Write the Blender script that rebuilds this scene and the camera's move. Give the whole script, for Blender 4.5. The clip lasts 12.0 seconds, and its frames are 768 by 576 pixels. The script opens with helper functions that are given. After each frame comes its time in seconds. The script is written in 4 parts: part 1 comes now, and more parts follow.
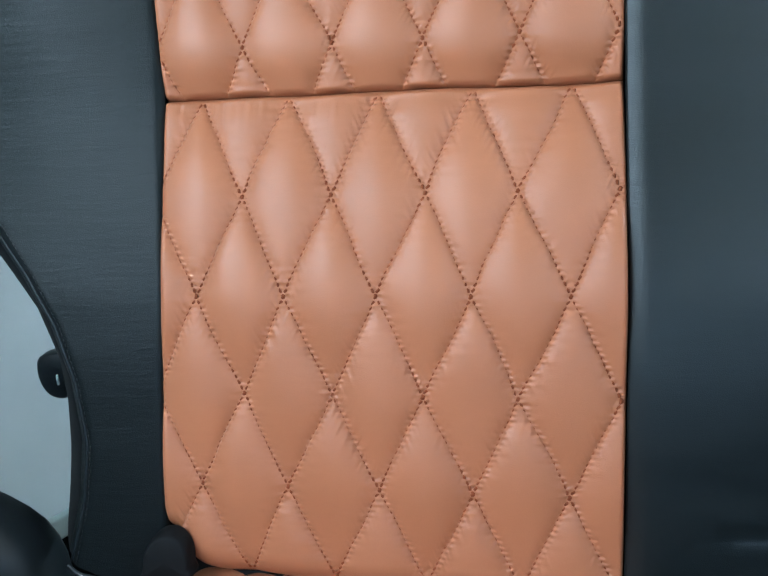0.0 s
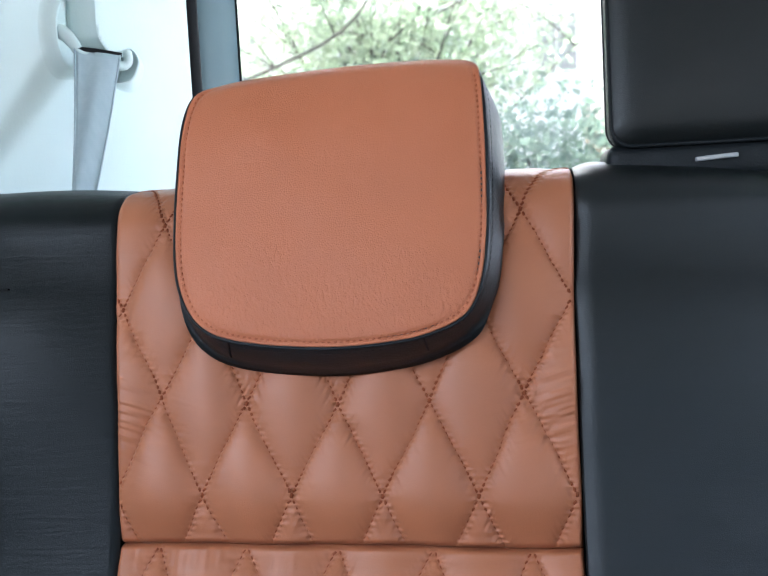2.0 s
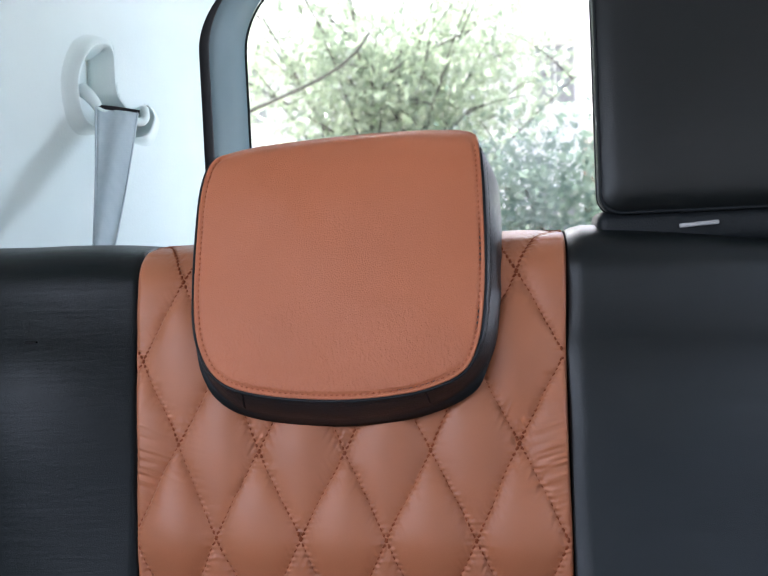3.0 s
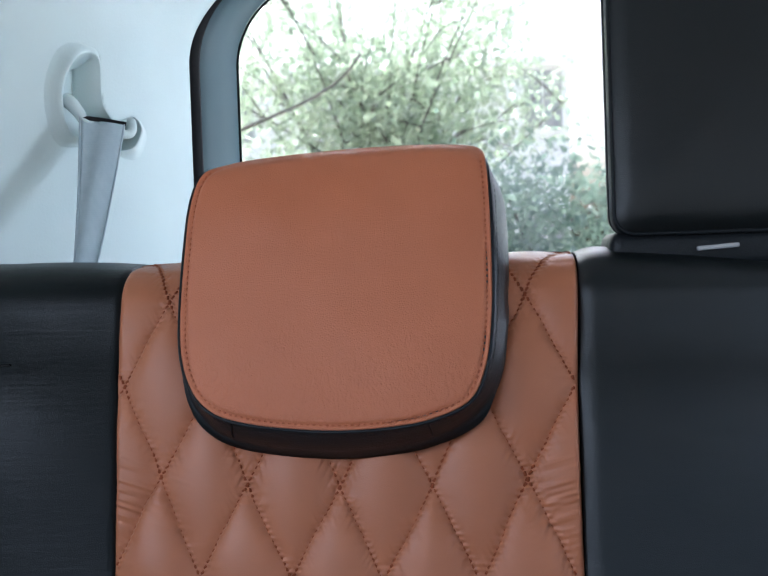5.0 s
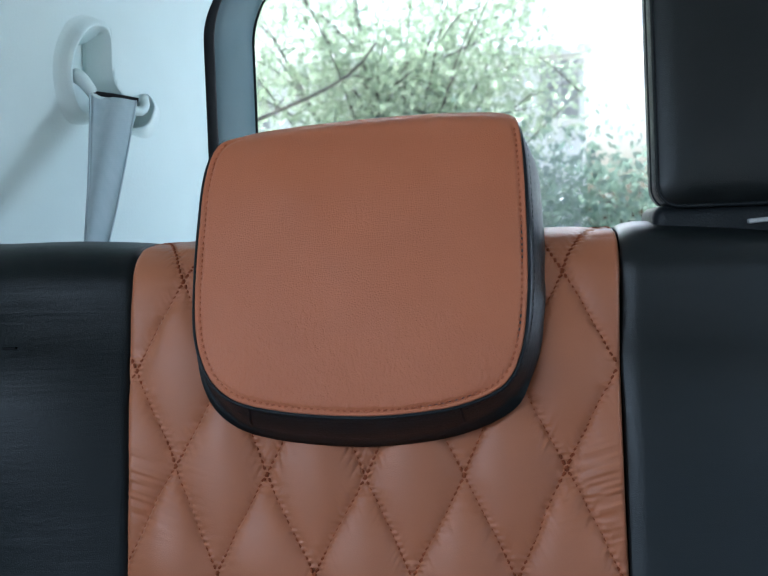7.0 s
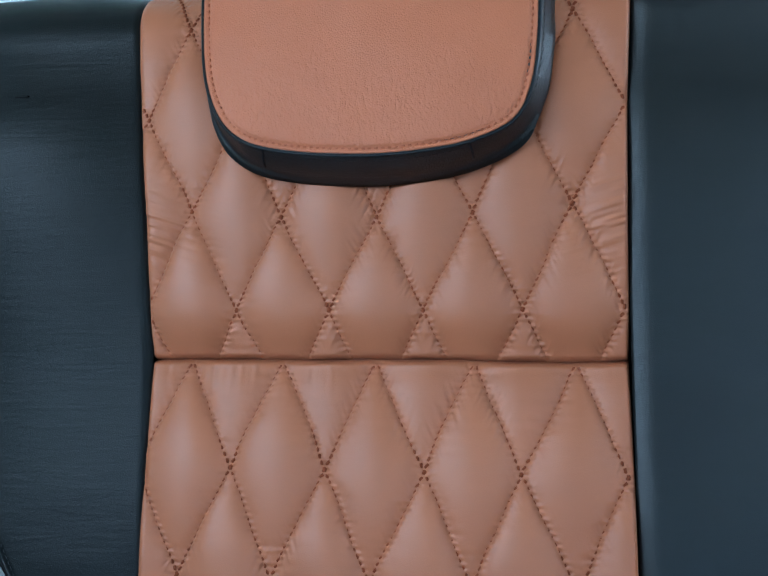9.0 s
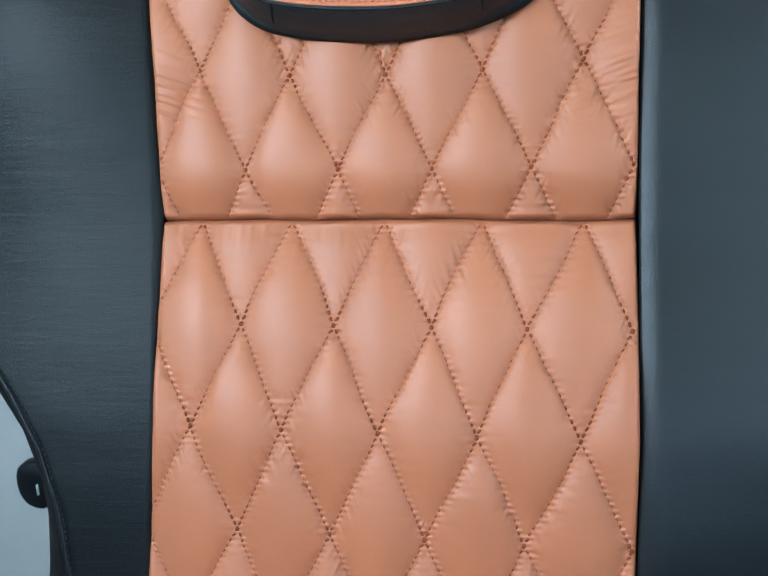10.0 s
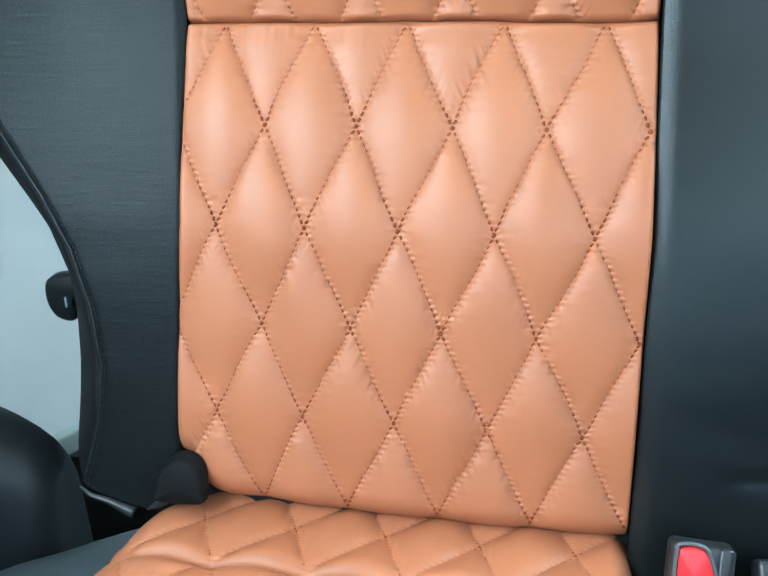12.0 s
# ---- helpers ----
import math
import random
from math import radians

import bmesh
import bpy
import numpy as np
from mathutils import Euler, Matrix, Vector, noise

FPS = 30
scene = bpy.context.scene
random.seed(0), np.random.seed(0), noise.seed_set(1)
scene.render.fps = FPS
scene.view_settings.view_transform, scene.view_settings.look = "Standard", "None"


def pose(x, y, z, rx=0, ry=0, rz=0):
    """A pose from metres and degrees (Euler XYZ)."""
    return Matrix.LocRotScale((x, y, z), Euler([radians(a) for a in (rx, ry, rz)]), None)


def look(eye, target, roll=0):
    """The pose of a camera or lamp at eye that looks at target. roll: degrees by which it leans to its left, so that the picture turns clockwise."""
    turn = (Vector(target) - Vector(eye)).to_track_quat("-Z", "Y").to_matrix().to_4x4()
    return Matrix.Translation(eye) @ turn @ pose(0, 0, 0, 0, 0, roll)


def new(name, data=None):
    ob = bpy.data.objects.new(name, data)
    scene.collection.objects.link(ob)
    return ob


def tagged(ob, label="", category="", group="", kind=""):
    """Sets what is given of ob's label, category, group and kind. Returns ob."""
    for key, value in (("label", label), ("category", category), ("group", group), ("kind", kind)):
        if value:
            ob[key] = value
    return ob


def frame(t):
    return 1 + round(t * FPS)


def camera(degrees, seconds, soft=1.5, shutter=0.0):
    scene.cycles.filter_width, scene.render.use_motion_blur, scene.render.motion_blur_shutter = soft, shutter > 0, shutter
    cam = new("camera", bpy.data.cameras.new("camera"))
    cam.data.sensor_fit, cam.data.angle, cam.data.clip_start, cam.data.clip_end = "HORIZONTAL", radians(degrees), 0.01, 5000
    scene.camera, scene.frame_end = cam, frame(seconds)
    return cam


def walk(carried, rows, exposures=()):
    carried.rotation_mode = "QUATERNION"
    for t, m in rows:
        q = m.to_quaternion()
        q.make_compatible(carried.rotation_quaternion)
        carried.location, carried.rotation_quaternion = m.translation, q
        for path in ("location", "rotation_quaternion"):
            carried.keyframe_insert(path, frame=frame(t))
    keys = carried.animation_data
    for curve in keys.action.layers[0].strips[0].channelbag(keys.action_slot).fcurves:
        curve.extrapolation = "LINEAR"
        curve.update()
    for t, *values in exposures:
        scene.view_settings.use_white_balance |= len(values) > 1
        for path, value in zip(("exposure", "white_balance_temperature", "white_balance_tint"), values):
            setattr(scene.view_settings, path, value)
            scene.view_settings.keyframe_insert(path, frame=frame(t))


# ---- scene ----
cam = camera(46.0, 12.0)
METRES, EYE, TILT, LEAN, TURN = 0.62, 0.80, -20.0, 4.0, 10.6
ROWS = [
    (0.0, 0.0, 0.0, 0.0, -0.0, 0.0, 0.0),
    (0.5, 0.0123, -0.002, 0.0601, -0.62, 4.34, 0.21),
    (1.0, 0.0122, -0.0052, 0.1224, -1.34, 8.86, -0.26),
    (1.5, 0.0167, -0.0109, 0.1951, -1.46, 12.51, -0.53),
    (2.0, 0.0184, -0.0291, 0.2576, -1.51, 14.86, -0.68),
    (2.5, 0.0161, -0.0711, 0.2826, -1.59, 16.04, -0.83),
    (3.0, 0.0076, -0.1135, 0.2749, -1.7, 16.5, -1.0),
    (3.5, 0.0054, -0.1566, 0.2674, -2.16, 16.9, -0.96),
    (5.5, -0.0119, 0.0127, 0.3143, -2.74, 18.31, -1.41),
    (6.0, -0.0169, 0.0454, 0.3334, -2.37, 18.6, -1.53),
    (6.5, -0.0238, 0.0426, 0.3287, -2.01, 18.5, -1.61),
    (7.0, -0.0181, 0.0275, 0.2997, -1.75, 17.43, -1.47),
    (9.0, -0.0295, 0.033, 0.1763, -1.78, 7.85, -1.01),
    (9.5, -0.0309, 0.037, 0.1401, -1.68, 5.17, -1.02),
    (10.0, -0.0316, 0.0325, 0.1047, -1.46, 2.8, -1.29),
    (10.5, -0.0442, 0.039, 0.0757, -1.44, 1.33, -1.9),
    (11.0, -0.0496, 0.0332, 0.0549, -1.51, -0.4, -2.27),
    (11.5, -0.049, 0.0256, 0.0326, -1.32, -2.94, -2.26),
    (12.0, -0.0441, 0.0042, 0.0035, -0.95, -4.34, -2.15),
]
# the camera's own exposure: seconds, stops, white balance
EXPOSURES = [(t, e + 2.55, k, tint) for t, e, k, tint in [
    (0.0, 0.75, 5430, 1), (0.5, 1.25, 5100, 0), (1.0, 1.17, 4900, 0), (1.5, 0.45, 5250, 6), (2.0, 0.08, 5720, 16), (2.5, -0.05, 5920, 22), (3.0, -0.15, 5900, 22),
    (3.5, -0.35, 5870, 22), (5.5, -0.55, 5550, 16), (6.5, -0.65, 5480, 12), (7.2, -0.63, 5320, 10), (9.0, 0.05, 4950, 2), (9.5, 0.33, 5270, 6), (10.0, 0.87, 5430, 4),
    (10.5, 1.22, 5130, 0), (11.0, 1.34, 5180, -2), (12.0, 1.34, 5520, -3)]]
SKY, SUN = 0.15, 5.0
W_LEFT, W_FRONT, W_RIGHT, W_QUARTER = 1.42, 0.58, 0.42, 1.9
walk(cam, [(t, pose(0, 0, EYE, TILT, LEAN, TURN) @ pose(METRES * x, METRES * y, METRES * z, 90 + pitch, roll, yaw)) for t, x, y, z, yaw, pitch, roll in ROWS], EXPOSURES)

# ---- light ----
world = bpy.data.worlds.new("daylight")
scene.world = world
world.use_nodes = True
wn = world.node_tree.nodes
sky = wn.new("ShaderNodeTexSky")
sky.sky_type, sky.sun_disc = "NISHITA", False
sky.sun_elevation, sky.sun_rotation = radians(55), radians(330)
sky.dust_density, sky.ozone_density = 10.0, 1.0
world.node_tree.links.new(sky.outputs[0], wn["Background"].inputs[0])
wn["Background"].inputs[1].default_value = SKY

sun = new("sun", bpy.data.lights.new("sun", "SUN"))
sun.data.energy, sun.data.angle, sun.data.color = SUN, radians(6), (1.0, 0.95, 0.88)
sun.matrix_world = look((-5.0, 8.66, 14.3), (0, 0, 0))


def window_light(name, eye, target, sx, sy, watts, color):
    lamp = new(name, bpy.data.lights.new(name, "AREA"))
    lamp.data.shape, lamp.data.size, lamp.data.size_y = "RECTANGLE", sx, sy
    lamp.data.energy, lamp.data.color = watts, color
    lamp.matrix_world = look(eye, target)
    return lamp


window_light("left_window_daylight", (-0.735, -0.10, 1.135), (0.0, 0.45, 0.35), 0.76, 0.30, W_LEFT, (0.95, 0.985, 1.0))
window_light("windscreen_daylight", (0.08, -1.57, 1.09), (0.08, -1.00, 0.64), 1.30, 0.70, W_FRONT, (0.93, 0.99, 0.97))
window_light("right_window_daylight", (0.895, -0.20, 1.12), (0.0, 0.45, 0.35), 0.90, 0.32, W_RIGHT, (0.93, 0.99, 0.97))
window_light("quarter_window_daylight", (0.89, 0.90, 1.07), (-0.5, 0.93, 1.0), 0.34, 0.24, W_QUARTER, (0.84, 0.96, 1.0))


# ---- materials ----
def material(name):
    m = bpy.data.materials.new(name)
    m.use_nodes = True
    return m, m.node_tree, m.node_tree.nodes["Principled BSDF"]


def node(tree, kind, **values):
    n = tree.nodes.new(kind)
    for key, value in values.items():
        n.inputs[key.replace("_", " ")].default_value = value
    return n


def place(tree, scale=(1, 1, 1)):
    c = tree.nodes.new("ShaderNodeTexCoord")
    mp = tree.nodes.new("ShaderNodeMapping")
    mp.inputs["Scale"].default_value = scale
    tree.links.new(c.outputs["Object"], mp.inputs["Vector"])
    return mp.outputs[0]


def mixed(tree, factor, a, b):
    """A colour between a and b."""
    n = tree.nodes.new("ShaderNodeMix")
    n.data_type = "RGBA"
    tree.links.new(factor, n.inputs[0])
    for slot, v in ((6, a), (7, b)):
        if isinstance(v, tuple):
            n.inputs[slot].default_value = (*v, 1)
        else:
            tree.links.new(v, n.inputs[slot])
    return n.outputs[2]


def spread(tree, value, a, b, c=0.0, d=1.0):
    n = tree.nodes.new("ShaderNodeMapRange")
    for i, v in enumerate((a, b, c, d)):
        n.inputs[i + 1].default_value = v
    tree.links.new(value, n.inputs[0])
    return n.outputs[0]


def summed(tree, a, b, k):
    """a + k * b"""
    n = tree.nodes.new("ShaderNodeMath")
    n.operation = "MULTIPLY_ADD"
    tree.links.new(b, n.inputs[0])
    n.inputs[1].default_value = k
    tree.links.new(a, n.inputs[2])
    return n.outputs[0]


def leather(name, dark, light, rough=0.45, grain=650.0, relief=0.25, wrinkle=(60, 60, 14), creases=0.6, sheen=0.0, gloss=0.5, worn=None):
    m, t, p = material(name)
    cells = node(t, "ShaderNodeTexVoronoi", Scale=grain)
    cells.feature = "DISTANCE_TO_EDGE"
    t.links.new(place(t), cells.inputs["Vector"])
    fine = node(t, "ShaderNodeTexNoise", Scale=1.0, Detail=4.0, Roughness=0.6, Distortion=0.6)
    t.links.new(place(t, wrinkle), fine.inputs["Vector"])
    broad = node(t, "ShaderNodeTexNoise", Scale=9.0, Detail=3.0)
    t.links.new(place(t), broad.inputs["Vector"])
    tone = spread(t, broad.outputs[0], 0.3, 0.7)
    speck = spread(t, cells.outputs[0], 0.0, 0.25, 0.0, 1.0)
    both = summed(t, tone, speck, 0.25)
    t.links.new(mixed(t, spread(t, both, 0.0, 1.25), dark, light), p.inputs["Base Color"])
    t.links.new(spread(t, fine.outputs[0], 0.2, 0.8, rough - 0.06, rough + 0.08), p.inputs["Roughness"])
    height = summed(t, spread(t, cells.outputs[0], 0.0, 0.3), fine.outputs[0], creases * 4)
    bump = node(t, "ShaderNodeBump", Strength=relief, Distance=0.0006)
    t.links.new(height, bump.inputs["Height"])
    normal = bump.outputs[0]
    if worn:
        # loose creased leather below a height
        crease = node(t, "ShaderNodeTexNoise", Scale=1.0, Detail=2.0, Roughness=0.5, Distortion=0.9)
        t.links.new(place(t, (270, 200, 150)), crease.inputs["Vector"])
        split = t.nodes.new("ShaderNodeSeparateXYZ")
        t.links.new(place(t), split.inputs[0])
        patch = node(t, "ShaderNodeTexNoise", Scale=26.0, Detail=2.0)
        t.links.new(place(t), patch.inputs["Vector"])
        low = summed(t, spread(t, split.outputs[2], worn[0], worn[1]), spread(t, patch.outputs[0], 0.3, 0.7, -0.5, 0.3), 1.0)
        ridge = t.nodes.new("ShaderNodeMath")
        ridge.operation = "MULTIPLY"
        t.links.new(spread(t, crease.outputs[0], 0.25, 0.75), ridge.inputs[0])
        t.links.new(spread(t, low, 0.0, 1.0), ridge.inputs[1])
        fold = node(t, "ShaderNodeBump", Strength=0.65, Distance=0.0011)
        t.links.new(ridge.outputs[0], fold.inputs["Height"])
        t.links.new(bump.outputs[0], fold.inputs["Normal"])
        normal = fold.outputs[0]
    t.links.new(normal, p.inputs["Normal"])
    p.inputs["Sheen Weight"].default_value = sheen
    p.inputs["Specular IOR Level"].default_value = gloss
    return m


def plastic(name, dark, light, rough=0.5, grain=500.0, relief=0.15, coat=0.0):
    m, t, p = material(name)
    fine = node(t, "ShaderNodeTexNoise", Scale=grain, Detail=3.0)
    t.links.new(place(t), fine.inputs["Vector"])
    broad = node(t, "ShaderNodeTexNoise", Scale=6.0, Detail=4.0)
    t.links.new(place(t), broad.inputs["Vector"])
    t.links.new(mixed(t, spread(t, broad.outputs[0], 0.3, 0.7), dark, light), p.inputs["Base Color"])
    t.links.new(spread(t, broad.outputs[0], 0.3, 0.7, rough - 0.05, rough + 0.06), p.inputs["Roughness"])
    bump = node(t, "ShaderNodeBump", Strength=relief, Distance=0.0005)
    t.links.new(fine.outputs[0], bump.inputs["Height"])
    t.links.new(bump.outputs[0], p.inputs["Normal"])
    p.inputs["Coat Weight"].default_value = coat
    return m


TAN = leather("tan_leather", (0.345, 0.1235, 0.0550), (0.398, 0.1490, 0.0695), 0.39, 900, 0.15, (70, 70, 40), 0.5, gloss=0.38)
TAN_GRAINED = leather("tan_grained_leather", (0.430, 0.139, 0.060), (0.480, 0.162, 0.074), 0.46, 620, 0.32, (120, 120, 60), 0.5, gloss=0.4, worn=(0.94, 0.89))
BLACK = leather("black_leather", (0.0042, 0.0057, 0.0059), (0.0064, 0.0084, 0.0086), 0.37, 800, 0.12, (16, 40, 150), 0.7, gloss=0.36)
BLACK_CREASED = leather("black_creased_leather", (0.0042, 0.0057, 0.0059), (0.0064, 0.0084, 0.0086), 0.37, 800, 0.19, (16, 40, 150), 1.3, gloss=0.21)
BLACK_GRAINED = leather("black_grained_leather", (0.007, 0.009, 0.011), (0.012, 0.015, 0.017), 0.44, 420, 0.2, (90, 90, 90), 0.6, gloss=0.24)
for black in (BLACK, BLACK_CREASED, BLACK_GRAINED):
    black.node_tree.nodes["Principled BSDF"].inputs["Specular Tint"].default_value = (0.87, 0.95, 0.98, 1)
THREAD = plastic("rust_thread", (0.165, 0.043, 0.017), (0.25, 0.070, 0.029), 0.9, 900)
THREAD.node_tree.nodes["Principled BSDF"].inputs["Specular IOR Level"].default_value = 0.1
THREAD_LIGHT = plastic("orange_thread", (0.30, 0.080, 0.026), (0.40, 0.115, 0.043), 0.65, 900)
THREAD_BLACK = plastic("black_thread", (0.005, 0.0065, 0.008), (0.009, 0.011, 0.013), 0.6, 900)
BAND = leather("black_band_leather", (0.005, 0.0072, 0.0080), (0.008, 0.011, 0.0125), 0.40, 420, 0.24, (90, 90, 90), 0.6, gloss=0.6)
BLACK_VINYL = leather("black_vinyl", (0.028, 0.036, 0.041), (0.042, 0.052, 0.058), 0.42, 500, 0.2, (60, 60, 60), 0.6, gloss=0.6)
BLACK_PLASTIC = plastic("black_plastic", (0.0065, 0.0090, 0.0105), (0.010, 0.0130, 0.0145), 0.42, 700, 0.2)
BLACK_PLASTIC.node_tree.nodes["Principled BSDF"].inputs["Specular IOR Level"].default_value = 0.28
PALE_TRIM = plastic("pale_grey_trim", (0.475, 0.575, 0.57), (0.525, 0.635, 0.625), 0.5, 420, 0.3)
MID_TRIM = plastic("grey_side_trim", (0.36, 0.38, 0.385), (0.41, 0.43, 0.435), 0.5, 420, 0.3)
GREY_TRIM = plastic("grey_tailgate_trim", (0.058, 0.104, 0.114), (0.078, 0.134, 0.146), 0.5, 420, 0.25)
RUBBER = plastic("black_rubber", (0.004, 0.0045, 0.005), (0.007, 0.0075, 0.008), 0.7, 300, 0.2)
RUBBER.node_tree.nodes["Principled BSDF"].inputs["Specular IOR Level"].default_value = 0.15
# darkened to carry the deep shade between seat back and cushion; floors share it
CARPET = plastic("dark_carpet", (0.005, 0.005, 0.0055), (0.010, 0.010, 0.0105), 0.95, 900, 0.9)
HEADLINER = plastic("pale_headliner_cloth", (0.5, 0.5, 0.49), (0.56, 0.56, 0.55), 0.95, 900, 0.5)
STEEL = plastic("satin_steel", (0.5, 0.5, 0.5), (0.6, 0.6, 0.6), 0.35, 200, 0.1)
STEEL.node_tree.nodes["Principled BSDF"].inputs["Metallic"].default_value = 1.0
RED = plastic("red_button_plastic", (0.55, 0.02, 0.025), (0.65, 0.03, 0.035), 0.35, 300, 0.05)


def webbing():
    m, t, p = material("grey_belt_webbing")
    wave = node(t, "ShaderNodeTexWave", Scale=160.0, Distortion=0.4)
    wave.bands_direction = "Z"
    t.links.new(place(t), wave.inputs["Vector"])
    n = node(t, "ShaderNodeTexNoise", Scale=30.0, Detail=4.0)
    t.links.new(place(t, (4, 4, 0.4)), n.inputs["Vector"])
    t.links.new(mixed(t, spread(t, n.outputs[0], 0.3, 0.7), (0.30, 0.385, 0.415), (0.34, 0.425, 0.455)), p.inputs["Base Color"])
    p.inputs["Roughness"].default_value = 0.6
    bump = node(t, "ShaderNodeBump", Strength=0.12, Distance=0.0003)
    t.links.new(wave.outputs[1], bump.inputs["Height"])
    t.links.new(bump.outputs[0], p.inputs["Normal"])
    return m


WEBBING = webbing()
BRACKET = plastic("dark_grey_plastic", (0.014, 0.016, 0.018), (0.022, 0.025, 0.028), 0.36, 300, 0.1)


def window_glass():
    m, t, p = material("clear_glass")
    p.inputs["Base Color"].default_value = (0.93, 0.98, 0.96, 1)
    p.inputs["Transmission Weight"].default_value = 1.0
    p.inputs["Roughness"].default_value = 0.05
    p.inputs["IOR"].default_value = 1.45
    return m


GLASS = window_glass()


def foliage(name, dark, light):
    m, t, p = material(name)
    g = t.nodes.new("ShaderNodeNewGeometry")
    t.links.new(mixed(t, g.outputs["Random Per Island"], dark, light), p.inputs["Base Color"])
    p.inputs["Roughness"].default_value = 0.28
    p.inputs["Subsurface Weight"].default_value = 0.0
    tr = t.nodes.new("ShaderNodeBsdfTranslucent")
    tr.inputs[0].default_value = (light[0] * 1.2, light[1] * 1.35, light[2] * 1.1, 1)
    mx = t.nodes.new("ShaderNodeMixShader")
    mx.inputs[0].default_value = 0.5
    t.links.new(p.outputs[0], mx.inputs[1])
    t.links.new(tr.outputs[0], mx.inputs[2])
    t.links.new(mx.outputs[0], t.nodes["Material Output"].inputs[0])
    return m


LEAF = foliage("tree_leaf", (0.18, 0.220, 0.175), (0.40, 0.445, 0.37))
HEDGE_LEAF = foliage("hedge_leaf", (0.075, 0.115, 0.105), (0.22, 0.275, 0.255))
BARK = plastic("bark", (0.055, 0.048, 0.042), (0.10, 0.088, 0.076), 0.9, 60, 0.9)
EARTH = plastic("dusty_ground", (0.22, 0.19, 0.15), (0.30, 0.27, 0.22), 0.95, 25, 0.8)
RENDER_WALL = plastic("weathered_wall_paint", (0.70, 0.72, 0.71), (0.80, 0.82, 0.81), 0.85, 30, 0.4)
DARK_GLASS = plastic("dark_window_glass", (0.26, 0.27, 0.28), (0.32, 0.33, 0.34), 0.2, 5, 0.0)


# ---- mesh helpers ----
def link(name, verts, faces, mat, parent=None, label="", smooth=True):
    me = bpy.data.meshes.new(name)
    me.from_pydata([tuple(v) for v in verts], [], faces)
    me.materials.append(mat)
    me.polygons.foreach_set("use_smooth", [smooth] * len(me.polygons))
    me.update()
    ob = new(name, me)
    ob.parent = parent
    if label:
        ob["label"] = label
    return ob


def part(name, bm, mat, parent, label="", smooth=True):
    bmesh.ops.recalc_face_normals(bm, faces=bm.faces)
    me = bpy.data.meshes.new(name)
    bm.to_mesh(me)
    bm.free()
    me.materials.append(mat)
    me.polygons.foreach_set("use_smooth", [smooth] * len(me.polygons))
    ob = new(name, me)
    ob.parent = parent
    if label:
        ob["label"] = label
    return ob


def thing(name, at, label, category, group="", kind=""):
    e = new(name)
    e.empty_display_size = 0.05
    tagged(e, label, category, group, kind)
    return e


def thicken(ob, depth):
    """Gives an open sheet its thickness."""
    m = ob.modifiers.new("thickness", "SOLIDIFY")
    m.thickness, m.offset = depth, -1.0
    return ob


def sheet(name, pts, mat, parent=None, label="", ring=False, flip=False):
    """A grid of points, rows x columns x 3, as one mesh; ring closes the columns."""
    r, c = pts.shape[:2]
    i = np.arange(r * c).reshape(r, c)
    a, b = (i[:, :], np.roll(i, -1, 1)) if ring else (i[:, :-1], i[:, 1:])
    f = np.stack([a[:-1], b[:-1], b[1:], a[1:]], -1).reshape(-1, 4)
    if flip:
        f = f[:, ::-1]
    return link(name, pts.reshape(-1, 3), f.tolist(), mat, parent, label)


def closed(name, rings, mat, parent=None, label=""):
    """Rings of points, front to back, closed at both ends by a point."""
    r, c = rings.shape[:2]
    verts = [*rings.reshape(-1, 3), rings[0].mean(0), rings[-1].mean(0)]
    faces = []
    for k in range(r - 1):
        for j in range(c):
            n = (j + 1) % c
            faces.append((k * c + j, k * c + n, k * c + c + n, k * c + c + j))
    for j in range(c):
        n = (j + 1) % c
        faces.append((r * c, n, j))
        faces.append((r * c + 1, (r - 1) * c + j, (r - 1) * c + n))
    return link(name, verts, faces, mat, parent, label)


def box(bm, x0, x1, y0, y1, z0, z1, bevel=0.0, turn=None):
    made = bmesh.ops.create_cube(bm, size=1.0)["verts"]
    for v in made:
        v.co = Vector(((x0 + x1) / 2 + v.co.x * (x1 - x0), (y0 + y1) / 2 + v.co.y * (y1 - y0), (z0 + z1) / 2 + v.co.z * (z1 - z0)))
    if turn:
        bmesh.ops.transform(bm, matrix=turn, verts=made)
    if bevel:
        edges = {e for v in made for e in v.link_edges}
        bmesh.ops.bevel(bm, geom=list(edges), offset=bevel, segments=3, profile=0.5, affect="EDGES")
    return bm


def curve_points(pts, n, loop=False):
    """n points at even steps of a smooth line through pts."""
    p = np.asarray(pts, float)
    k = len(p)
    out = []
    spans = k if loop else k - 1
    for s in range(spans):
        if loop:
            a, b, c, d = p[(s - 1) % k], p[s], p[(s + 1) % k], p[(s + 2) % k]
        else:
            a, b, c, d = p[max(s - 1, 0)], p[s], p[s + 1], p[min(s + 2, k - 1)]
        for u in np.linspace(0, 1, 24, endpoint=False):
            out.append(0.5 * (2 * b + (c - a) * u + (2 * a - 5 * b + 4 * c - d) * u * u + (3 * b - a - 3 * c + d) * u ** 3))
    out.append(p[0] if loop else p[-1])
    out = np.array(out)
    arc = np.r_[0, np.cumsum(np.linalg.norm(np.diff(out, axis=0), axis=1))]
    at = np.linspace(0, arc[-1], n + 1)[:-1] if loop else np.linspace(0, arc[-1], n)
    return np.stack([np.interp(at, arc, out[:, i]) for i in range(p.shape[1])], 1)


